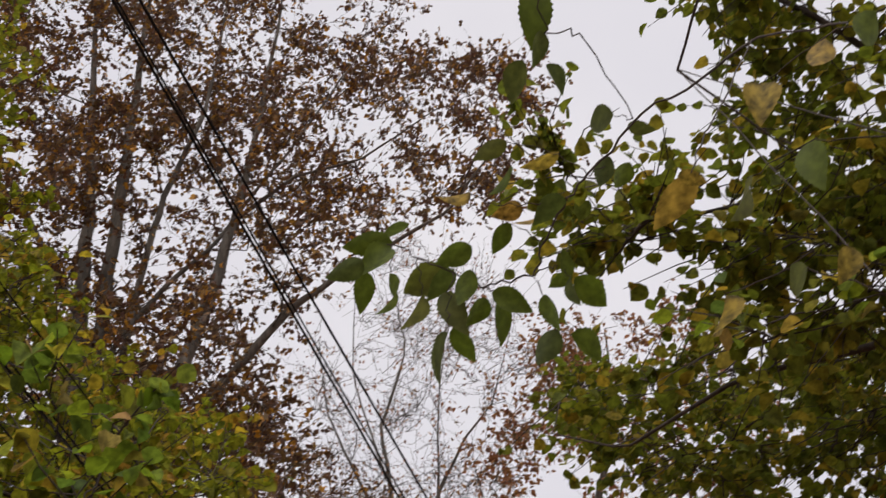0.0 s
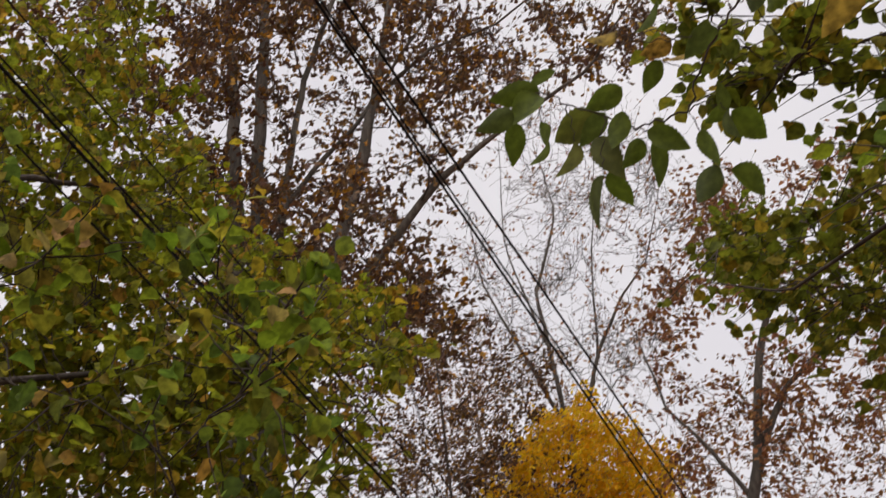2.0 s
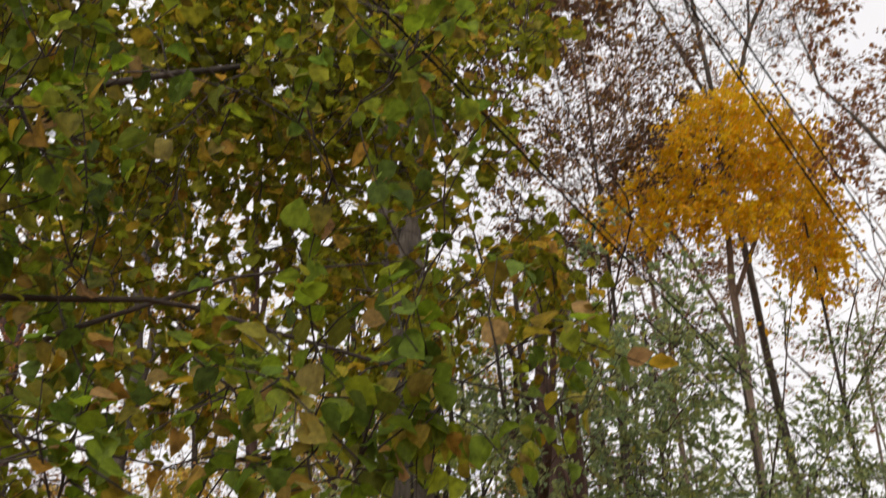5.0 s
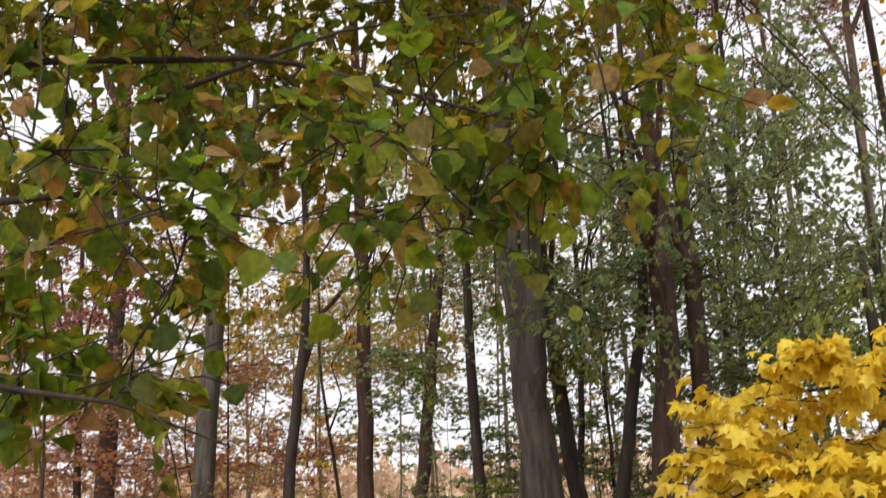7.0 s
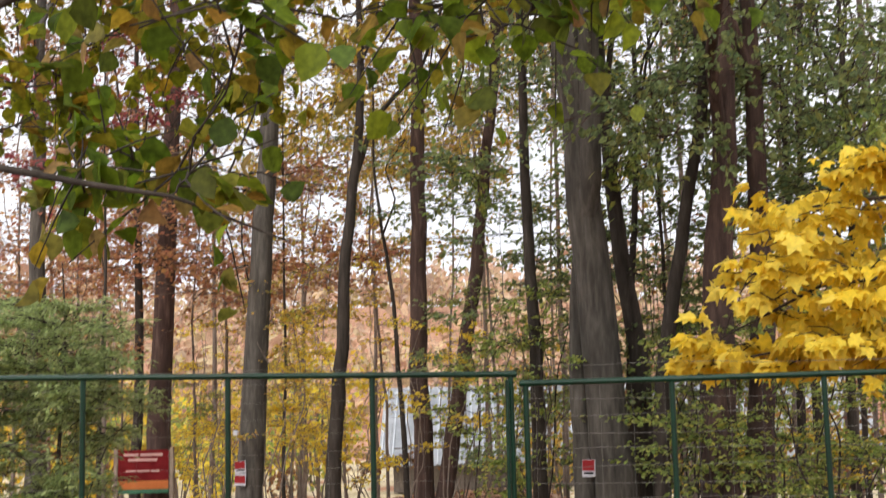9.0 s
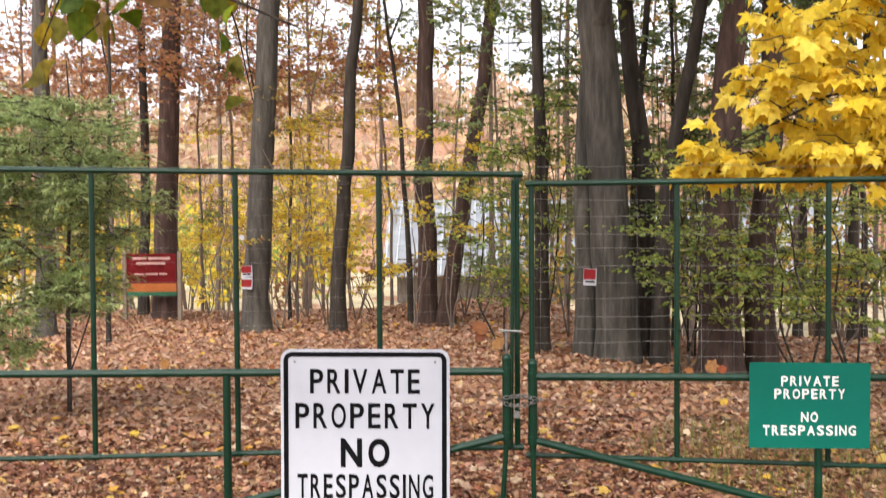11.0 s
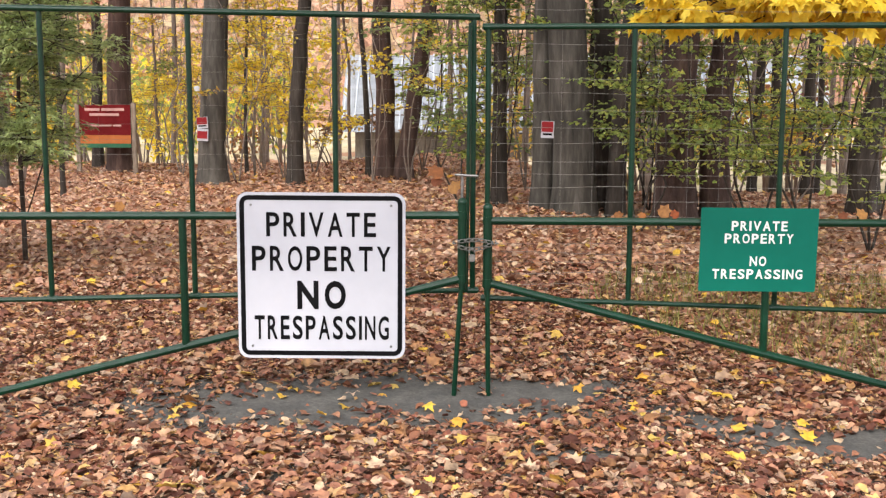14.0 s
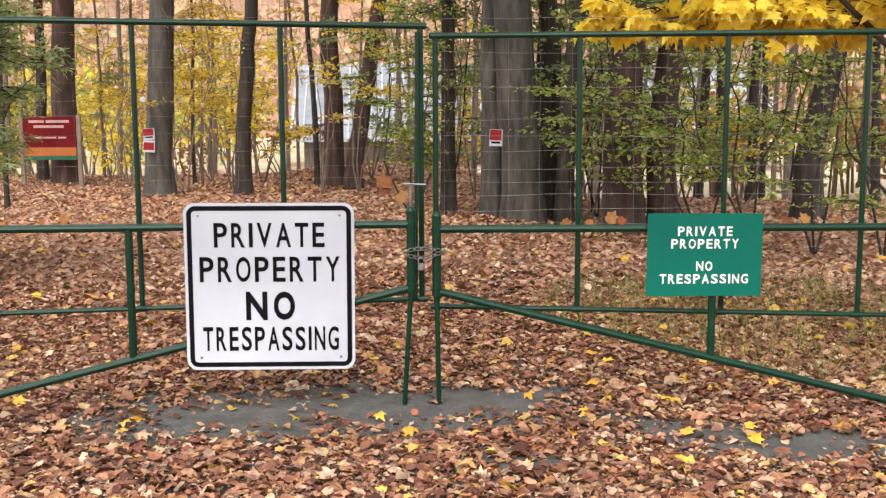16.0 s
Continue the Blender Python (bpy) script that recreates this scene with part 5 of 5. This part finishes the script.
MAPLE_CROWN = [(10.2, 2.5), (10.4, 3.1), (12.2, 3.7), (13.2, 4.6), (12.2, 5.8), (12.2, 8.2), (14.0, 9.8), (16.3, 10.9), (19.2, 11.4), (26, 12), (26, 2.6), (18.6, 2.7), (14.4, 2.4)]


grow("yellow_maple", "young maple with bright yellow leaves hanging over the gate", "tree", mb, [
    ([mb, mb + np.array((0, 0, 1.0)), mb + np.array((0.1, 0.1, 2.2)), mb + np.array((0.1, 0.2, 3.6))], [0.07, 0.06, 0.05, 0.015]),
    ([mb + np.array((0.05, 0.05, 1.6)), at(21, 6, 7.3), at(16, 5.6, 7.4), at(11.5, 3.4, 7.5)], [0.03, 0.018, 0.011, 0.004]),
    ([mb + np.array((0.05, 0.05, 1.4)), at(20.5, 3.5, 7.1), at(15, 2.9, 7.2), at(10, 2.0, 7.3)], [0.03, 0.016, 0.010, 0.004]),
    ([mb + np.array((0.1, 0.1, 2.2)), at(22, 9.5, 7.5), at(17, 9.3, 7.6), at(14, 9.0, 7.6)], [0.03, 0.016, 0.010, 0.004])],
    np.concatenate([patch_of(78, MAPLE_CROWN, (6.8, 8.0)), cloud_of(26, (10.2, 21.5), (2.1, 3.4), (7.0, 7.7))]), None, YELLOW, TWIG, leaves=30, size=0.118, twigs=5, twig_len=0.26, limb_r=0.004, shape=LOBED, first=1.0, droop=0.7, flat=True, singles=280, single_mat=MAPLE_NEAR)

# feathery evergreen beside the drive
cb = at(-19.6, 0, 10.5)
cb[2] = -0.05
grow("hemlock", "feathery pale green young hemlock beside the drive", "shrub", cb, [
    ([cb, cb + np.array((0, 0, 1.0)), cb + np.array((0.05, 0, 2.5)), cb + np.array((0.02, 0, 2.95))], [0.022, 0.018, 0.010, 0.004]), ([cb + np.array((0, 0, 0.3)), at(-17.4, -1, 10.4), at(-15.9, 0.5, 10.4)], [0.007, 0.005, 0.003])],
    patch_of(180, [(-27, 5.9), (-18.6, 5.4), (-16.2, 3.2), (-15.8, 1.0), (-16.8, -2), (-19.2, -4.2), (-22, -6.3), (-27, -6)], (9.6, 11.6)), None, CEDAR, TWIG, leaves=110, size=0.12, twigs=9, twig_len=0.36, limb_r=0.006, shape=SPRAY, droop=0.2, spread=0.8, flat=True)


# ---- understorey ----
def shrub(az, d, h, w, mat, n, label, size=0.065, leaves=80, foot_clear=0.45):
    b = at(az, 0, d)
    b[2] = float(height(b[0], b[1])) - 0.05
    stems = []
    for k in range(3):
        q = b + np.array((rng.normal(0, w * 0.4), rng.normal(0, w * 0.3), h * rng.uniform(0.6, 0.95)))
        stems.append((wander(b, q, 0.06, 5), np.linspace(0.014, 0.004, 5)))
    tg = ball_of(n, b + np.array((0, 0, foot_clear + (h - foot_clear) / 2)), (w, w * 0.8, (h - foot_clear) / 2), 0.2)
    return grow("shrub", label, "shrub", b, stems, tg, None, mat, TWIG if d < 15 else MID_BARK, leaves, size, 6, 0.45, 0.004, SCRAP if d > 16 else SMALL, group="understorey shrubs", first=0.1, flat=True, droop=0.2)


for az, d, h, w, mat, n, label in (
        (0.9, 13.6, 2.6, 0.8, UNDER, 13, "green understorey shrub at the wood's edge"), (2.6, 13.2, 3.2, 0.6, UNDER, 12, "green understorey shrub at the wood's edge"),
        (9.4, 12.0, 2.6, 0.7, UNDER, 12, "green understorey shrub at the wood's edge"), (9.6, 14.2, 3.6, 1.2, UNDER, 20, "tall green understorey shrub"),
        (12.2, 14.2, 3.2, 1.0, UNDER, 17, "green understorey shrub at the wood's edge"), (14.9, 12.0, 3.0, 1.1, UNDER, 16, "green understorey shrub at the wood's edge"),
        (17.3, 11.2, 2.9, 1.1, UNDER, 18, "dense green understorey shrub"), (20.0, 11.6, 3.4, 1.3, UNDER, 20, "dense green understorey shrub"), (23.0, 11.4, 3.4, 1.4, UNDER, 18, "dense green understorey shrub"),
        (14.0, 16.0, 4.5, 1.6, UNDER, 17, "tall green understorey shrub"), (18.5, 17.0, 5.0, 1.8, UNDER, 20, "tall green understorey shrub"),
        (-7.6, 17.6, 2.4, 1.0, SAPLING, 14, "yellow-leaved sapling beyond the clearing"), (-9.0, 18.0, 3.4, 0.9, SAPLING, 15, "yellow-leaved sapling beyond the clearing"),
        (-1.6, 16.4, 3.2, 0.7, SAPLING, 7, "yellow-leaved sapling at the top of the bank"),
        (-1.0, 18.2, 3.4, 0.9, SAPLING, 6, "yellow-leaved sapling at the top of the bank"), (-3.4, 16.4, 3.0, 0.8, SAPLING, 9, "yellow-leaved sapling at the top of the bank"),
        (-13.2, 21.5, 2.0, 1.0, SAPLING, 13, "yellow shrub beyond the banner"), (-12.0, 22.0, 3.2, 0.9, UNDER, 10, "yellow-green sapling beyond the banner"),
        (-5.4, 20.5, 1.2, 0.8, RUSSET, 8, "pinkish russet shrub on the bank"), (-19.6, 17.0, 3.5, 1.3, RUSSET, 14, "russet sapling behind the hemlock"),
        (-9.8, 16.8, 4.2, 1.2, MIXED, 12, "sapling with turning leaves"), (-0.3, 17.8, 1.6, 0.8, UNDER, 9, "green shrub at the top of the bank"),
        (1.6, 16.5, 4.6, 1.3, UNDER, 18, "tall green understorey shrub"), (5.8, 16.5, 4.2, 1.4, UNDER, 17, "tall green understorey shrub"),
        (-12.4, 19.5, 3.0, 1.2, SAPLING, 6, "yellow sapling beyond the clearing"), (-8.6, 20.5, 3.6, 1.4, SAPLING, 7, "yellow sapling beyond the clearing"),
        (-6.2, 19.0, 4.4, 1.3, SAPLING, 9, "yellow sapling beyond the clearing"), 
        (-10.2, 24.0, 4.2, 1.8, SAPLING, 7, "yellow sapling on the bank"), (-14.2, 25.0, 4.0, 1.8, SAPLING, 7, "yellow sapling on the bank"),
        (-6.8, 27.0, 5.0, 2.0, MIXED, 10, "sapling with turning leaves on the bank"),
        (-11.5, 29.0, 5.5, 2.4, MIXED, 26, "sapling with turning leaves on the bank"), (-16.5, 24.0, 4.0, 1.8, UNDER, 24, "pale green sapling on the bank"),
        (1.2, 15.0, 5.2, 1.2, COOL, 15, "tall thin green sapling beside the oak"), (4.0, 15.6, 5.2, 1.2, COOL, 16, "tall thin green sapling behind the oak"),
        (9.0, 15.4, 5.2, 1.2, COOL, 16, "tall thin green sapling behind the oak"), (7.0, 17.2, 5.6, 1.4, COOL, 18, "tall thin green sapling behind the oak"),
        (2.6, 14.4, 4.4, 1.0, COOL, 15, "thin green sapling beside the oak"), (6.9, 14.2, 4.6, 1.0, COOL, 16, "thin green sapling behind the oak"), (9.9, 13.8, 4.4, 1.0, COOL, 16, "thin green sapling beside the oak"),
        (13.6, 17.5, 1.6, 1.0, SAPLING, 10, "yellow shrub in the green thicket"), (16.5, 15.0, 1.4, 0.9, SAPLING, 8, "yellow shrub in the green thicket")):
    shrub(az, d, h, w, mat, int(n * 1.35) if mat is UNDER and az > 0 and d < 15 else n, label, size=0.06 if mat is UNDER else 0.065)

# ---- wooded hillside ----
hx, hy = rng.uniform(-95, 110, 900), rng.uniform(62, 190, 900)
wood_h, hp, ha, hf, hs = Tubes(), [], [], [], []
for x, y in zip(hx, hy):
    g = float(height(np.array(x), np.array(y)))
    h = rng.uniform(5, 11) * (0.8 + 0.35 * math.sin(x * 0.13) * math.sin(y * 0.09 + x * 0.05))
    wood_h.add([(x, y, g - 0.3), (x + rng.normal(0, 0.3), y, g + h * 0.6), (x + rng.normal(0, 0.5), y, g + h * 0.9)], [0.09, 0.06, 0.02], 4)
    m = 38
    hp.append(ball_of(m, (x, y, g + h * 0.6), (2.6, 2.6, h * 0.45), 0.2))
    ha.append(unit(rng.normal(0, 1, (m, 3))))
    hf.append(unit(rng.normal(0, 0.8, (m, 3)) + np.array((0, -0.6, 0.8))))
    hs.append(rng.uniform(0.55, 1.3, m))
hillwood = thing("hillside_wood", (0, 120, 10), "far hillside of bare and orange-brown autumn trees", "woodland", kind="stuff")
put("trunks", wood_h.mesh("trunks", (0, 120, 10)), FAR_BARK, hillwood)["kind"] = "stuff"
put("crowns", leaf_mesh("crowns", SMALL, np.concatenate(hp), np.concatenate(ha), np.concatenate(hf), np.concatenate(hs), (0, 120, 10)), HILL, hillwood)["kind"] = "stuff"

# ---- thicket on the bank and the foot of the hill, haze put into its stem colour ----
for mat, n, label, h0, h1 in ((MIXED, 80, "far saplings with yellow and russet leaves on the bank", 2.5, 6.5), (SAPLING, 26, "far yellow saplings on the bank", 2, 5), (UNDER, 70, "far pale green bushes on the bank", 1.5, 4.5), (RUSSET, 40, "far russet bushes on the bank", 1.5, 5)):
    tp, ta_, tf_, ts, wood = [], [], [], [], Tubes()
    for k in range(n):
        az, d = rng.uniform(-25, 27), rng.uniform(27, 62)
        while -6.5 < az < 2.5 or (mat is SAPLING and az > 2):
            az = rng.uniform(-25, 27)
        if az > 2:
            d = rng.uniform(27, 38)
            if 3 < az < 20 and rng.uniform() < 0.6:
                continue
        b = at(az, 0, d)
        b[2] = float(height(b[0], b[1]))
        h = rng.uniform(h0, h1)
        top = b + np.array((rng.normal(0, 0.3), rng.normal(0, 0.3), h))
        wood.add([b - np.array((0, 0, 0.2)), (b + top) / 2 + rng.normal(0, 0.1, 3), top], [0.05, 0.035, 0.01], 4)
        m = 170
        tp.append(ball_of(m, b + np.array((0, 0, h * 0.62)), (h * 0.32, h * 0.32, h * 0.40), 0.15))
        ta_.append(unit(rng.normal(0, 1, (m, 3)) + np.array((0, 0, -0.3))))
        tf_.append(unit(rng.normal(0, 0.7, (m, 3)) + np.array((0, -0.4, 0.9))))
        ts.append(rng.uniform(0.10, 0.24, m))
    o = at(0, 0, 40)
    bush = thing("far_thicket", o, label, "thicket", kind="stuff")
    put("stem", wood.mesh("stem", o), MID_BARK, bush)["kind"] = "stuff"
    put("foliage", leaf_mesh("foliage", SMALL, np.concatenate(tp), np.concatenate(ta_), np.concatenate(tf_), np.concatenate(ts), o), mat, bush)["kind"] = "stuff"

# ---- hanging sprigs of the elm, close overhead ----
def serrate(n=22, teeth=0.035):
    """A toothed oval leaf folded along its midrib, drooping to a drawn-out tip."""
    ys = np.linspace(0, 1, n)
    half = 0.335 * np.sin(np.pi * ys ** 0.82) ** 0.8 * (1 - 0.25 * ys)
    jag = np.where(np.arange(n) % 2 == 0, 1.0, 1 - teeth * 3) * half
    mid = np.stack([np.zeros(n), ys, -0.10 * ys ** 2], 1)
    left = np.stack([-jag, ys - 0.02, 0.30 * jag - 0.10 * ys ** 2], 1)
    right = np.stack([jag, ys - 0.02, 0.30 * jag - 0.10 * ys ** 2], 1)
    i = np.arange(n - 1)
    f = np.concatenate([np.stack([i, i + 1, i + 1 + n, i + n], 1), np.stack([i + 1, i, i + 2 * n, i + 1 + 2 * n], 1)])
    return np.concatenate([mid, left, right]), [f]


TOOTHED = serrate()
sprig_wood = Tubes()


def add_twig(line, r0, r1):
    line = np.array(line)
    k = np.linspace(0, len(line) - 1, 4 * len(line))
    fine = np.stack([np.interp(k, np.arange(len(line)), line[:, c]) for c in range(3)], 1)
    fine[1:-1] += rng.normal(0, 0.003, fine[1:-1].shape)
    sprig_wood.add(fine, np.linspace(r0, r1, len(fine)), 5)


for line in (
        [(1.975, 0.950, 4.332), (1.430, 0.846, 3.850), (1.306, 0.936, 3.756), (1.189, 1.026, 3.711), (1.102, 1.121, 3.608), (1.063, 1.157, 3.565), (1.035, 1.238, 3.507), (1.025, 1.286, 3.461), (0.971, 1.330, 3.467), (0.933, 1.359, 3.475), (0.875, 1.359, 3.504), (0.807, 1.367, 3.541), (0.749, 1.364, 3.567), (0.665, 1.413, 3.583)],
):
    add_twig(line, 0.0032, 0.0014)
for line in (
        [(1.025, 1.286, 3.461), (1.055, 1.251, 3.457), (1.076, 1.244, 3.422)],
        [(1.063, 1.157, 3.565), (0.978, 1.208, 3.574), (0.927, 1.232, 3.594), (0.886, 1.238, 3.621)],
        [(1.102, 1.121, 3.608), (1.031, 1.102, 3.633), (0.928, 1.124, 3.668)],
        [(1.025, 1.286, 3.461), (1.029, 1.292, 3.410), (1.068, 1.330, 3.352), (1.097, 1.323, 3.341)],
        [(0.933, 1.359, 3.475), (0.951, 1.339, 3.442), (0.957, 1.331, 3.416)],
        [(0.875, 1.359, 3.504), (0.870, 1.390, 3.437), (0.870, 1.417, 3.383)],
        [(1.189, 1.026, 3.711), (1.151, 1.038, 3.724)],
        [(1.102, 1.121, 3.608), (1.177, 1.109, 3.666)],
        [(0.749, 1.364, 3.567), (0.756, 1.405, 3.515), (0.773, 1.422, 3.480)],
        [(0.807, 1.367, 3.541), (0.822, 1.408, 3.471)],
        [(1.035, 1.238, 3.507), (0.966, 1.243, 3.553)],
        [(1.189, 1.026, 3.711), (0.838, 0.700, 3.383), (0.647, 0.560, 3.082), (0.613, 0.509, 3.098)],
        [(1.430, 0.846, 3.850), (0.856, 0.555, 2.945), (0.724, 0.498, 2.731)],
):
    add_twig(line, 0.0015, 0.0009)
for line in (
        [(1.75, 1.35, 4.6), (1.266, 0.597, 3.119), (1.185, 0.667, 3.168), (1.114, 0.763, 3.167)],
        [(1.75, 1.35, 4.6), (1.211, 0.702, 2.860), (1.131, 0.756, 2.955), (1.052, 0.845, 2.966)],
        [(1.50, 0.80, 4.35), (1.317, 0.474, 3.349), (1.231, 0.577, 3.358), (1.166, 0.681, 3.346)],
):
    add_twig(line, 0.002, 0.0009)
add_twig([at(56, 45, 4.8), (1.75, 1.35, 4.6), (1.50, 0.80, 4.35), (1.32, 0.66, 4.25)], 0.005, 0.003)
sprig = put("branch", sprig_wood.mesh("branch", rb), TWIG, elm, "thin arching twig")


def near_leaves(tone, pairs):
    mats = {"green": (SPRIG_NEAR,), "mixed": (SPRIG_NEAR, YELLOW_NEAR), "yellow": (YELLOW_NEAR,)}[tone]
    for i, (p, q) in enumerate(pairs):
        p, q = np.array(p), np.array(q)
        face = unit(unit(EYE - p) + rng.normal(0, 0.6, 3)) * (1 if rng.uniform() < 0.5 else -1)
        m = mats[i % len(mats)]
        place_leaf(blade(TOOTHED, i % 4, m), p - rb, q - p, face, np.linalg.norm(q - p) * 0.98, m, sprig)


near_leaves('green', [
    ((0.647, 0.548, 3.181), (0.647, 0.595, 3.095)),
    ((0.640, 0.560, 3.085), (0.642, 0.598, 3.050)),
    ((0.613, 0.582, 3.034), (0.607, 0.634, 3.001)),
    ((0.614, 0.541, 2.964), (0.643, 0.558, 2.935)),
])
near_leaves('green', [
    ((1.122, 1.006, 3.674), (1.112, 1.097, 3.753)),
    ((1.191, 1.049, 3.718), (1.240, 1.028, 3.688)),
    ((1.154, 1.098, 3.658), (1.138, 1.149, 3.606)),
    ((1.167, 1.061, 3.596), (1.147, 1.110, 3.560)),
])
near_leaves('mixed', [
    ((0.937, 1.137, 3.688), (0.879, 1.193, 3.667)),
    ((1.054, 1.130, 3.681), (0.990, 1.190, 3.665)),
    ((0.944, 1.157, 3.628), (0.941, 1.244, 3.627)),
    ((0.995, 1.228, 3.604), (0.938, 1.263, 3.585)),
    ((0.961, 1.236, 3.543), (0.943, 1.308, 3.517)),
    ((1.077, 1.286, 3.656), (1.020, 1.323, 3.646)),
    ((1.048, 1.151, 3.554), (1.012, 1.232, 3.553)),
    ((0.857, 1.189, 3.558), (0.797, 1.222, 3.548)),
])
near_leaves('green', [
    ((0.791, 1.356, 3.630), (0.742, 1.408, 3.631)),
    ((0.748, 1.360, 3.566), (0.658, 1.414, 3.579)),
    ((0.644, 1.274, 3.385), (0.592, 1.336, 3.387)),
    ((0.729, 1.323, 3.499), (0.665, 1.346, 3.438)),
    ((0.714, 1.430, 3.538), (0.724, 1.509, 3.491)),
    ((0.746, 1.385, 3.492), (0.761, 1.395, 3.433)),
    ((0.902, 1.308, 3.536), (0.838, 1.364, 3.517)),
    ((0.899, 1.420, 3.585), (0.820, 1.508, 3.574)),
    ((0.881, 1.363, 3.517), (0.852, 1.447, 3.504)),
    ((0.903, 1.333, 3.491), (0.886, 1.381, 3.420)),
    ((0.788, 1.454, 3.519), (0.766, 1.514, 3.498)),
    ((0.820, 1.405, 3.467), (0.790, 1.456, 3.400)),
    ((0.871, 1.407, 3.488), (0.903, 1.399, 3.373)),
])
near_leaves('green', [
    ((0.975, 1.360, 3.452), (1.007, 1.435, 3.388)),
    ((0.897, 1.256, 3.345), (0.978, 1.251, 3.307)),
    ((0.907, 1.299, 3.372), (0.888, 1.363, 3.354)),
    ((0.820, 1.322, 3.283), (0.799, 1.382, 3.197)),
    ((0.898, 1.437, 3.425), (0.961, 1.499, 3.383)),
    ((0.974, 1.198, 3.299), (0.999, 1.232, 3.233)),
    ((1.079, 1.344, 3.369), (1.046, 1.401, 3.308)),
    ((1.146, 1.393, 3.417), (1.202, 1.378, 3.338)),
])
near_leaves('green', [
    ((1.083, 1.262, 3.439), (1.054, 1.205, 3.459)),
    ((1.120, 1.296, 3.497), (1.081, 1.338, 3.484)),
    ((1.065, 1.229, 3.403), (1.063, 1.236, 3.327)),
    ((1.137, 1.311, 3.503), (1.220, 1.340, 3.459)),
])
near_leaves('mixed', [
    ((1.172, 0.670, 3.159), (1.147, 0.673, 3.048)),
    ((1.162, 0.686, 2.926), (1.128, 0.705, 2.866)),
    ((1.113, 0.765, 3.162), (1.076, 0.781, 3.065)),
    ((1.051, 0.847, 2.961), (1.016, 0.858, 2.870)),
    ((1.115, 0.762, 2.957), (1.099, 0.749, 2.868)),
    ((1.222, 0.574, 3.341), (1.186, 0.603, 3.267)),
    ((1.257, 0.493, 3.315), (1.218, 0.534, 3.244)),
    ((1.165, 0.683, 3.340), (1.132, 0.699, 3.244)),
])
near_leaves('yellow', [
    ((0.739, 0.513, 2.753), (0.729, 0.594, 2.730)),
    ((0.720, 0.514, 2.743), (0.745, 0.498, 2.722)),
])

# ---- plates and box nailed to trunks ----
def plate(p, w, h, label, split, tilt=0.0):
    ob = thing("trunk_plate", p, label, "sign", "trunk plates")
    ob.rotation_euler = Euler((0, radians(tilt), 0))
    part("panel", box_bm(w, 0.006, h, 0.002), WHITE_SHEET, ob)
    part("red_field", box_bm(w * 0.9, 0.004, h * 0.62, 0.0, (-w * 0.03, -0.004, h * (0.17 if split else 0.0))), RED_CLOTH, ob)
    if split:
        part("print_bar", box_bm(w * 0.7, 0.004, h * 0.12, 0.0, (0, -0.004, -h * 0.28)), BLACK_PRINT, ob)
    return ob


plate(at(-11.42, -2.65, 16.68), 0.155, 0.155, "small red and white warning plate nailed to a trunk", True, -3)
plate(at(-11.42, -3.22, 16.68), 0.155, 0.165, "small red warning plate with white edge nailed to a trunk", False, 3)
plate(at(5.0, -2.98, 12.45), 0.135, 0.175, "red and white warning plate on the oak trunk", True, 2)
cam_box = thing("trail_box", at(-11.62, -1.18, 16.66), "small white plastic box strapped to a trunk", "box")
part("case", box_bm(0.075, 0.05, 0.14, 0.012), WHITE_SHEET, cam_box)
part("strap", box_bm(0.10, 0.02, 0.02, 0.004, (0.06, 0.02, 0.0)), BLACK_PRINT, cam_box)


# ---- leaves caught on the rails and in the wire ----
CAUGHT = leaf_material("caught_leaf", [(0.26, 0.06, 0.025), (0.34, 0.13, 0.03), (0.18, 0.055, 0.03), (0.38, 0.19, 0.06), (0.30, 0.06, 0.025)], 0.3, per_object=True, blotch=0.4)


def caught_leaf(x, y, z, size, turn, lean, label):
    """A dry leaf standing on a rail against the wire."""
    along = np.array((math.sin(radians(turn)), 0.15, math.cos(radians(turn))))
    ob = place_leaf(blade(BROAD, int(abs(turn)) % 4, CAUGHT), np.array((x, y, z)), along, np.array((0.2 * lean, -1.0, 0.3)), size, CAUGHT, None)
    ob.name = "dry_leaf"
    return tagged(ob, label, "leaf", "leaves caught on the gate")


for x, y, z, size, turn, lean in ((-1.50, GY + 0.0, 0.897, 0.075, -35, 1), (-1.63, GY + 0.0, 0.897, 0.05, 60, -1), (-1.02, GY + 0.0, 0.897, 0.045, 75, 1), (-1.78, GY + 0.0, 0.896, 0.05, -80, 1),
                                  (0.0, BY + 0.005, 1.05, 0.13, -60, 1), (0.03, BY + 0.005, 0.97, 0.11, 40, -1), (-0.06, BY + 0.005, 1.02, 0.09, 80, 1),
                                  (0.80, GY + 0.0, 0.872, 0.07, 70, 1), (1.02, GY + 0.0, 0.872, 0.10, 30, -1), (1.10, GY + 0.0, 0.872, 0.07, -50, 1), (0.95, GY + 0.0, 0.872, 0.06, -70, 1),
                                  (1.85, GY + 0.0, 0.868, 0.08, 65, 1), (1.98, GY + 0.0, 0.866, 0.09, -40, -1), (2.10, GY + 0.0, 0.866, 0.07, 60, 1)):
    caught_leaf(x, y, z, size * 0.75, turn, lean, "dry russet leaf caught on the green rail")
